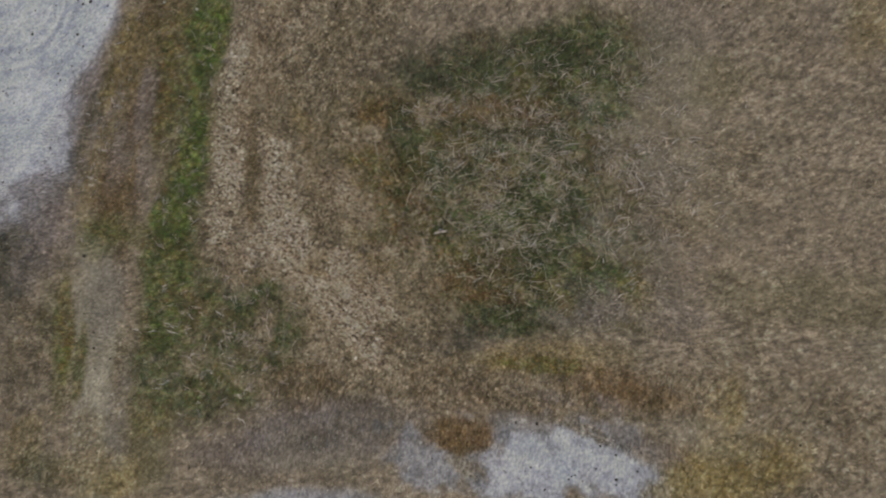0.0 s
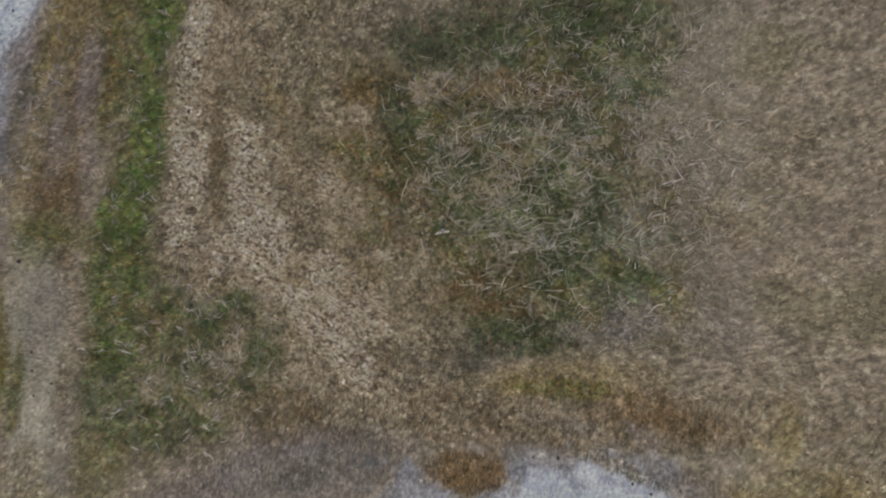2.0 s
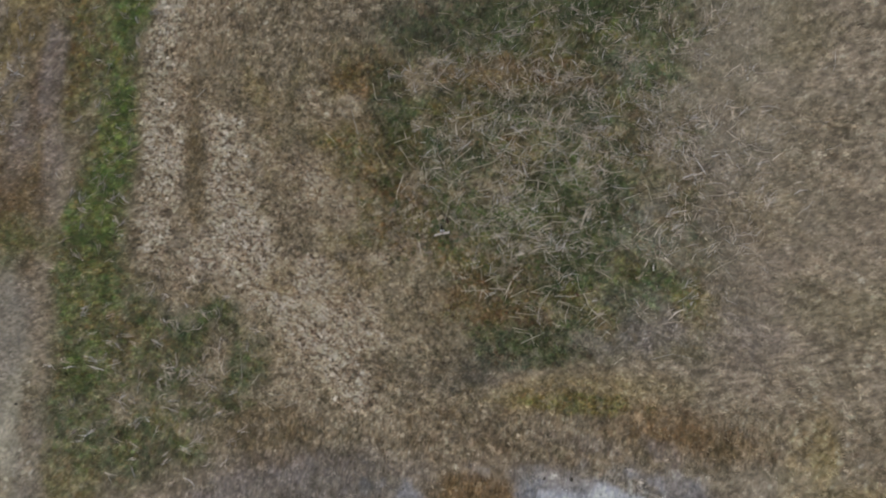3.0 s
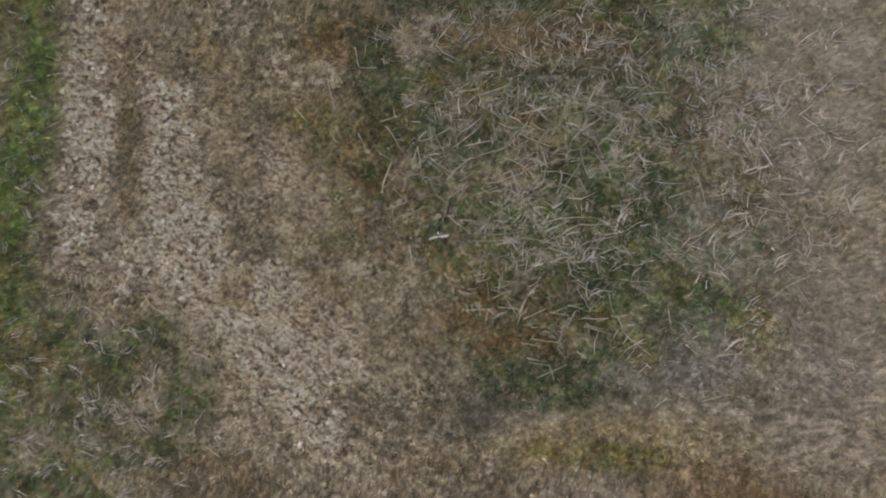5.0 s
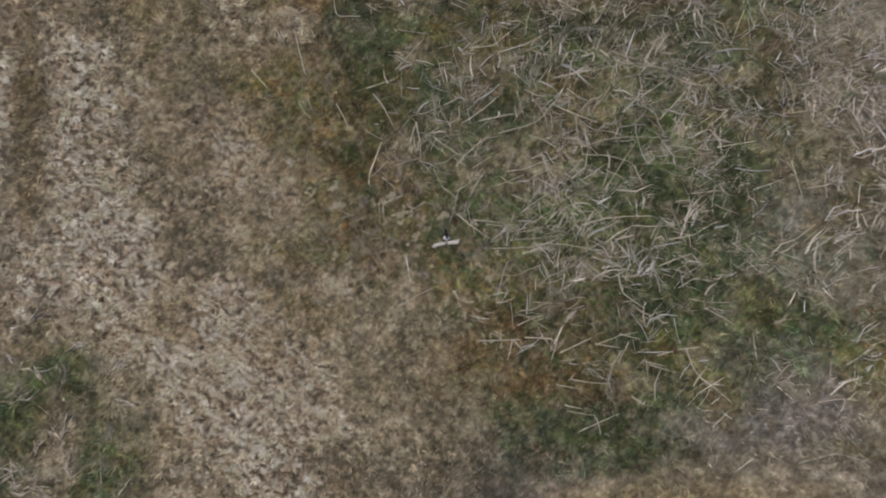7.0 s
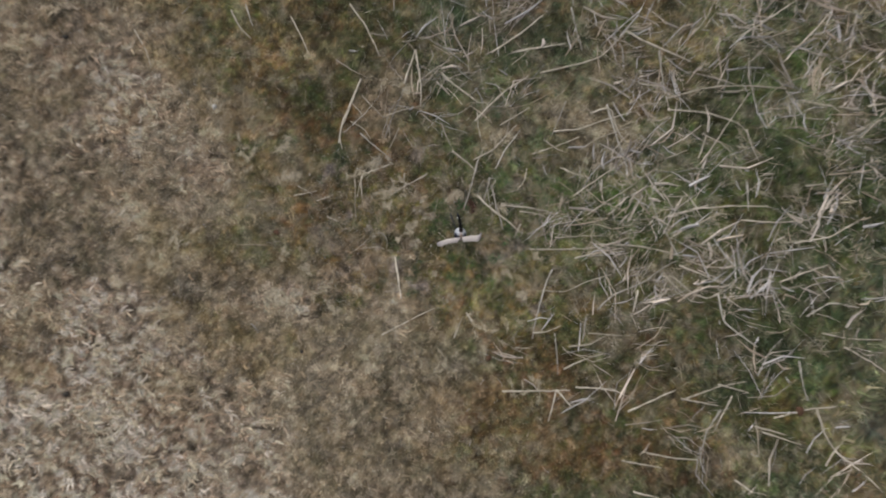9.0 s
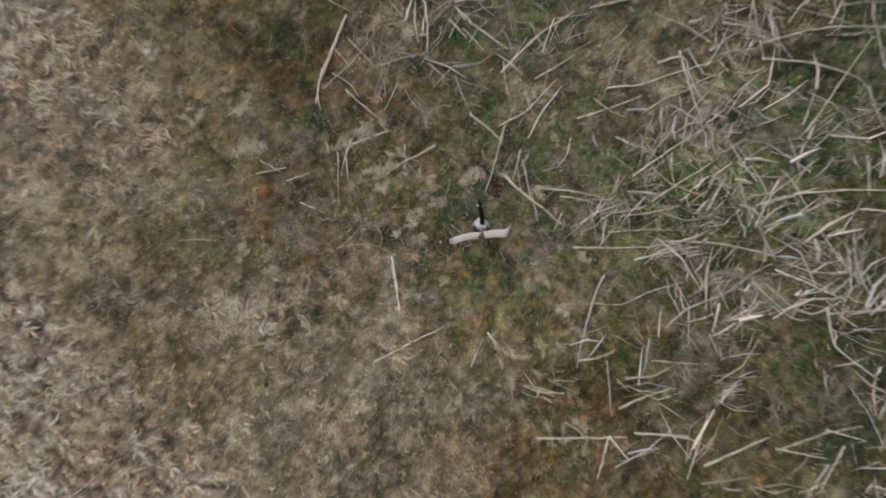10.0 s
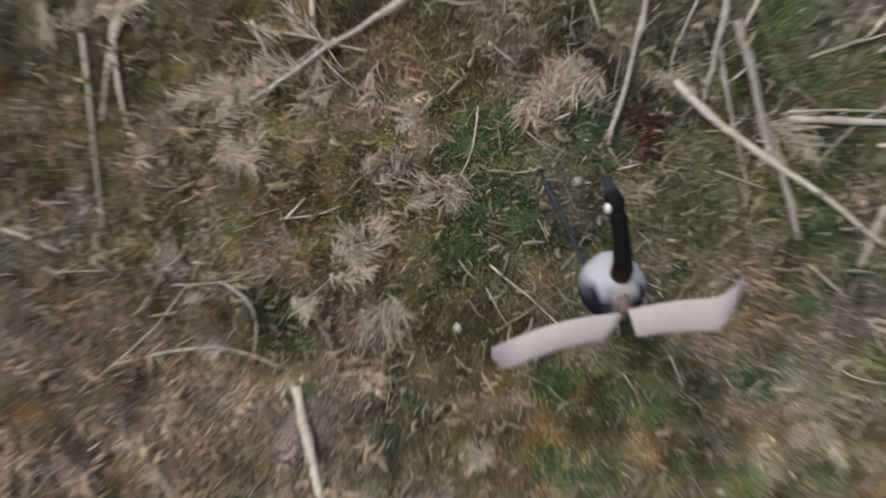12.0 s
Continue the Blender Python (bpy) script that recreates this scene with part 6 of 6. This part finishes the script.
def build_decoy():
    """A goose decoy: upright body, stretched dark neck, spread wings; one mesh."""
    bm = bmesh.new()
    layer = bm.verts.layers.float_color.new("tint")

    def body_tone(p, normal):
        ridge = min(1.0, 1.5 * max(0.0, 1 - abs(p.x - 0.024) / 0.042)) * (0.95 if p.y < 0.05 else 0.6)
        ragged = 0.012 * math.sin(70 * p.x + 1.2) + 0.008 * math.sin(160 * p.x)
        base = blend("breast", "rear", (0.004 - p.y + 0.30 * abs(p.x - 0.02) + ragged) / 0.05)
        return tuple(a * (1 - 0.75 * ridge) + b * 0.75 * ridge for a, b in zip(base, DECOY_TONES["back"]))

    def neck_tone(p, normal):
        return (0.024, 0.011, 0.009) if p.y < 0.075 else DECOY_TONES["neck"]

    def head_tone(p, normal):
        return DECOY_TONES["bill"] if p.y > 0.318 else DECOY_TONES["neck"]

    loft(bm, [(0.010, 0.095, 0.44), (0.010, 0.085, 0.43), (0.010, 0.060, 0.415), (0.011, 0.025, 0.40), (0.012, -0.015, 0.385), (0.013, -0.055, 0.365), (0.014, -0.085, 0.345), (0.015, -0.105, 0.325)],
         [(0.03, 0.03), (0.062, 0.06), (0.092, 0.085), (0.112, 0.105), (0.115, 0.110), (0.098, 0.098), (0.065, 0.07), (0.02, 0.03)], 24, body_tone, layer)
    loft(bm, [(0.022, 0.045, 0.470), (0.021, 0.065, 0.505), (0.015, 0.100, 0.535), (0.006, 0.150, 0.560), (-0.004, 0.200, 0.585), (-0.015, 0.240, 0.602), (-0.024, 0.262, 0.610)],
         [(0.036, 0.036), (0.035, 0.035), (0.031, 0.031), (0.028, 0.029), (0.027, 0.029), (0.028, 0.030), (0.026, 0.028)], 16, neck_tone, layer)
    loft(bm, [(-0.018, 0.245, 0.607), (-0.024, 0.262, 0.612), (-0.030, 0.285, 0.615), (-0.036, 0.307, 0.612), (-0.040, 0.322, 0.606), (-0.045, 0.345, 0.600), (-0.048, 0.366, 0.597), (-0.049, 0.371, 0.596)],
         [(0.020, 0.020), (0.030, 0.031), (0.033, 0.034), (0.027, 0.028), (0.020, 0.020), (0.016, 0.012), (0.012, 0.007), (0.004, 0.003)], 16, head_tone, layer)
    for side in (-1, 1):
        cheek = bmesh.ops.create_uvsphere(bm, u_segments=12, v_segments=8, radius=1.0, matrix=Matrix.Translation((-0.027 + 0.025 * side, 0.268, 0.612 - 0.014 * side)) @ Matrix.Diagonal((0.0105, 0.018, 0.020, 1)))
        for v in cheek["verts"]:
            v[layer] = (*DECOY_TONES["cheek"], 1)
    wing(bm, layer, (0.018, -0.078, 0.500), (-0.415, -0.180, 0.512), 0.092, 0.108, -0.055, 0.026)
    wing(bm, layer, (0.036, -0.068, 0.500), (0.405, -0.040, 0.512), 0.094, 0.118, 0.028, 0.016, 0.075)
    # the wing block on the back
    loft(bm, [(0.026, -0.01, 0.47), (0.026, -0.035, 0.485), (0.027, -0.065, 0.49), (0.027, -0.085, 0.485)],
         [(0.015, 0.02), (0.022, 0.02), (0.022, 0.02), (0.012, 0.015)], 12, lambda p, nrm: DECOY_TONES["block"], layer)
    bmesh.ops.recalc_face_normals(bm, faces=bm.faces)
    ob = part("goose_decoy", bm, decoy_material())
    tagged(ob, "goose decoy, black neck, white cheek, grey body, beige wings spread", "decoy")


build_decoy()


def build_stake():
    """A thin black stake leaning to the decoy's belly, its foot lifted onto the turf to fit the camera's view."""
    rng = np.random.default_rng(8)
    verts, faces = tube_arrays([(-0.168, 0.425, 0.015), (-0.122, 0.26, 0.12), (-0.03, 0.0, 0.32)], 0.024, 8, False, rng)
    me = bpy.data.meshes.new("decoy_stake")
    me.from_pydata(verts.tolist(), [], faces)
    me.polygons.foreach_set("use_smooth", [True] * len(me.polygons))
    me.materials.append(MAT_STAKE)
    tagged(new("decoy_stake", me), "thin black metal stake leaning up to the decoy", "stake")


build_stake()


# ---- small loose things ----
def lump(name, label, category, x, y, size, mat, seed, flat=0.6):
    """A small uneven lump resting on the turf."""
    bm = bmesh.new()
    bmesh.ops.create_icosphere(bm, subdivisions=2, radius=1.0)
    for v in bm.verts:
        k = 1 + 0.35 * noise.noise(v.co * 1.6 + Vector((seed, 0, 0))) + 0.15 * noise.noise(v.co * 4 + Vector((0, seed, 0)))
        v.co = Vector((v.co.x * k, v.co.y * k * 0.8, v.co.z * k * flat)) * size
    ob = part(name, bm, mat)
    z = float(height_at(np.array([x]), np.array([y]))[0])
    ob.matrix_world = pose(x, y, z + size * flat * 0.5, 0, 0, 57.0 * seed)
    return tagged(ob, label, category)


lump("stone", "small pale stone lying in the moss", "stone", -0.029, 0.378, 0.024, MAT_STONE, 1)
lump("stone", "small buff stone lying in the moss", "stone", -0.53, -0.21, 0.022, MAT_STONE, 2)


def leaf_clump(places, seed):
    """Wet dead leaves, crumpled together in an arc."""
    rng = np.random.default_rng(seed)
    arc = np.array(places)
    n = 420
    k = rng.integers(0, len(arc), n)
    bx, by = arc[k, 0] + rng.normal(0, 0.022, n), arc[k, 1] + rng.normal(0, 0.026, n)
    tints = np.array([(0.046, 0.018, 0.011), (0.075, 0.028, 0.015), (0.020, 0.010, 0.008)])[rng.integers(0, 3, n)] * np.exp(rng.normal(0, 0.3, n))[:, None]
    ob = blades("leaf_clump", bx, by, rng.uniform(0, 6.3, n), rng.uniform(0.03, 0.06, n), rng.uniform(0.5, 0.95, n), rng.uniform(0.012, 0.026, n), tints, MAT_GRASS)
    tagged(ob, "rust-brown clump of wet dead leaves", "leaves", kind="stuff")


leaf_clump([(0.20, 0.63), (0.24, 0.61), (0.26, 0.57), (0.28, 0.53), (0.27, 0.49), (0.25, 0.46)], 5)


def moss(places, size, label, tint, seed):
    """A low cushion of moss: short stiff leaflets crowded together."""
    rng = np.random.default_rng(seed)
    spots = np.array(places)
    n = 1700 * len(spots)
    k = rng.integers(0, len(spots), n)
    bx, by = spots[k, 0] + rng.normal(0, 0.4 * size, n), spots[k, 1] + rng.normal(0, 0.4 * size, n)
    keep = rng.random(n) < np.clip(3 * fbm(bx, by, 0.06, 2, seed) - 0.9, 0.1, 1)
    bx, by = bx[keep], by[keep]
    n = len(bx)
    tints = np.array(tint) * np.exp(rng.normal(0, 0.35, n))[:, None] * np.exp(0.25 * spread(fbm(bx, by, 0.05, 2, seed + 1)))[:, None]
    ob = blades("moss", bx, by, rng.uniform(0, 6.3, n), rng.uniform(0.012, 0.030, n), rng.uniform(0.4, 0.9, n), rng.uniform(0.004, 0.009, n), tints, MAT_GRASS)
    tagged(ob, label, "moss", kind="stuff")


moss([(0.03, 0.56), (0.10, 0.60), (0.14, 0.50), (0.00, 0.62)], 0.10, "bright green moss cushion beside dead leaves", (0.036, 0.085, 0.026), 71)
moss([(-0.50, 0.14), (-0.40, 0.30), (-0.28, 0.22), (-0.45, 0.55), (-0.30, 0.62)], 0.12, "green moss in the short grass", (0.060, 0.095, 0.032), 72)
moss([(-0.95, 0.52), (-0.80, 0.58), (-1.15, 0.30), (-1.05, 0.20), (-0.75, 0.30)], 0.10, "yellow-green moss among dead grass", (0.115, 0.098, 0.028), 73)
moss([(0.35, 0.30), (0.50, 0.20), (0.25, 0.22), (0.45, 0.42), (0.55, 0.55)], 0.12, "olive moss in the short grass", (0.095, 0.095, 0.038), 74)
moss([(-0.10, -0.45), (0.10, -0.50), (0.25, -0.55), (-0.15, -0.80), (0.02, -0.85)], 0.13, "green moss in the short grass", (0.065, 0.105, 0.034), 75)
moss([(-1.95, 0.62), (-2.20, 0.85), (-2.00, 0.85), (-1.80, 0.30), (-1.60, 0.50)], 0.12, "olive moss in the short grass", (0.095, 0.082, 0.030), 76)
moss([(0.75, 0.95), (0.85, 1.02), (0.95, 0.20), (0.85, -0.10), (0.70, -0.45)], 0.13, "green moss in the short grass", (0.050, 0.085, 0.034), 77)

# clods and stones
lump("clod", "small dark clod of earth on the dry grass", "clod", -6.65, -12.98, 0.079, MAT_CLOD, 3)
lump("clod", "small dark clod of earth on the dry grass", "clod", 21.06, -12.80, 0.079, MAT_CLOD, 4)
lump("clod", "small dark clod of earth on the dry grass", "clod", 18.08, 14.34, 0.079, MAT_CLOD, 5)
lump("clod", "small dark clod of earth on the dry grass", "clod", -22.37, -8.42, 0.079, MAT_CLOD, 6)
lump("clod", "small dark clod of earth on the dry grass", "clod", -16.39, -15.32, 0.079, MAT_CLOD, 7)
lump("clod", "small dark clod of earth on the dry grass", "clod", 9.72, -13.20, 0.079, MAT_CLOD, 8)
lump("clod", "small dark clod of earth on the dry grass", "clod", 10.63, -13.70, 0.079, MAT_CLOD, 9)
lump("clod", "small dark clod of earth on the dry grass", "clod", -20.01, -10.09, 0.079, MAT_CLOD, 10)
lump("clod", "small dark clod of earth on the dry grass", "clod", 23.27, -9.60, 0.079, MAT_CLOD, 11)
lump("clod", "small dark clod of earth on the dry grass", "clod", -15.20, 7.95, 0.062, MAT_CLOD, 12)
lump("clod", "small dark clod of earth on the dry grass", "clod", -12.87, 5.36, 0.062, MAT_CLOD, 13)
lump("clod", "small dark clod of earth on the dry grass", "clod", -10.38, 4.70, 0.062, MAT_CLOD, 14)
lump("clod", "small dark clod of earth on the dry grass", "clod", -14.61, 4.55, 0.062, MAT_CLOD, 15)
lump("clod", "small dark clod of earth on the dry grass", "clod", -14.24, 0.63, 0.062, MAT_CLOD, 16)
lump("clod", "small dark clod of earth on the dry grass", "clod", -13.11, -0.25, 0.062, MAT_CLOD, 17)
lump("clod", "small dark clod of earth on the dry grass", "clod", -9.24, -4.80, 0.062, MAT_CLOD, 18)
lump("clod", "small dark clod of earth on the dry grass", "clod", -7.34, -3.13, 0.062, MAT_CLOD, 19)
lump("clod", "small dark clod of earth on the dry grass", "clod", -5.80, -6.76, 0.062, MAT_CLOD, 20)
lump("clod", "small dark clod of earth on the dry grass", "clod", 2.70, -5.65, 0.062, MAT_CLOD, 21)
lump("clod", "small dark clod of earth on the dry grass", "clod", -7.66, 3.70, 0.062, MAT_CLOD, 22)
lump("clod", "rust-brown clod lying in the grass", "clod", -10.45, -1.67, 0.088, MAT_RUST, 23)
lump("clod", "rust-brown clod lying in the grass", "clod", 6.54, -3.23, 0.088, MAT_RUST, 24)
lump("clod", "rust-brown clod lying in the grass", "clod", -3.48, -0.01, 0.065, MAT_RUST, 25)
lump("clod", "rust-brown clod lying in the grass", "clod", 0.60, -2.33, 0.065, MAT_RUST, 26)
lump("clod", "small dark clod of earth on the dry grass", "clod", -2.94, -2.26, 0.039, MAT_CLOD, 27)
lump("stone", "pale stone lying on the green verge", "stone", -17.61, 16.15, 0.126, MAT_STONE, 28)
lump("stone", "pale stone lying on the green verge", "stone", -20.10, 16.81, 0.126, MAT_STONE, 29)
lump("stone", "pale stone lying on the dry grass", "stone", -4.75, 2.40, 0.058, MAT_STONE, 30)


def crumbs(name, label, seed, count, box, chance, size, mat):
    """Crumbs of dark earth scattered over bare ground."""
    rng = np.random.default_rng(seed)
    x, y = rng.uniform(box[0], box[1], count), rng.uniform(box[2], box[3], count)
    colour, dens, *_ = cover_at(x, y)
    keep = rng.random(count) < chance(dens)
    x, y = x[keep], y[keep]
    n = len(x)
    r = size * np.exp(rng.normal(0, 0.45, n))
    z = height_at(x, y)
    ways = [(1, 0, 0), (0.3, 0.95, 0), (-0.8, 0.6, 0), (-0.8, -0.6, 0), (0.3, -0.95, 0), (0.1, 0.1, 0.7)]
    verts = np.stack([np.stack([x + r * a * rng.uniform(0.7, 1.3, n), y + r * b * rng.uniform(0.7, 1.3, n), z - 0.005 + r * c], 1) for a, b, c in ways], 1).reshape(-1, 3)
    tri = np.array([0, 1, 5, 1, 2, 5, 2, 3, 5, 3, 4, 5, 4, 0, 5])
    faces = (np.arange(n)[:, None] * 6 + tri).ravel()
    tagged(new(name, mesh_of(name, verts, faces, 3, mat)), label, "earth", kind="stuff")


crumbs("earth_crumbs", "dark crumbs of earth on pale bare ground", 61, 6000, WIDE, lambda dens: np.clip((0.42 - dens) * 2.2, 0, 0.8), 0.05, MAT_CLOD)
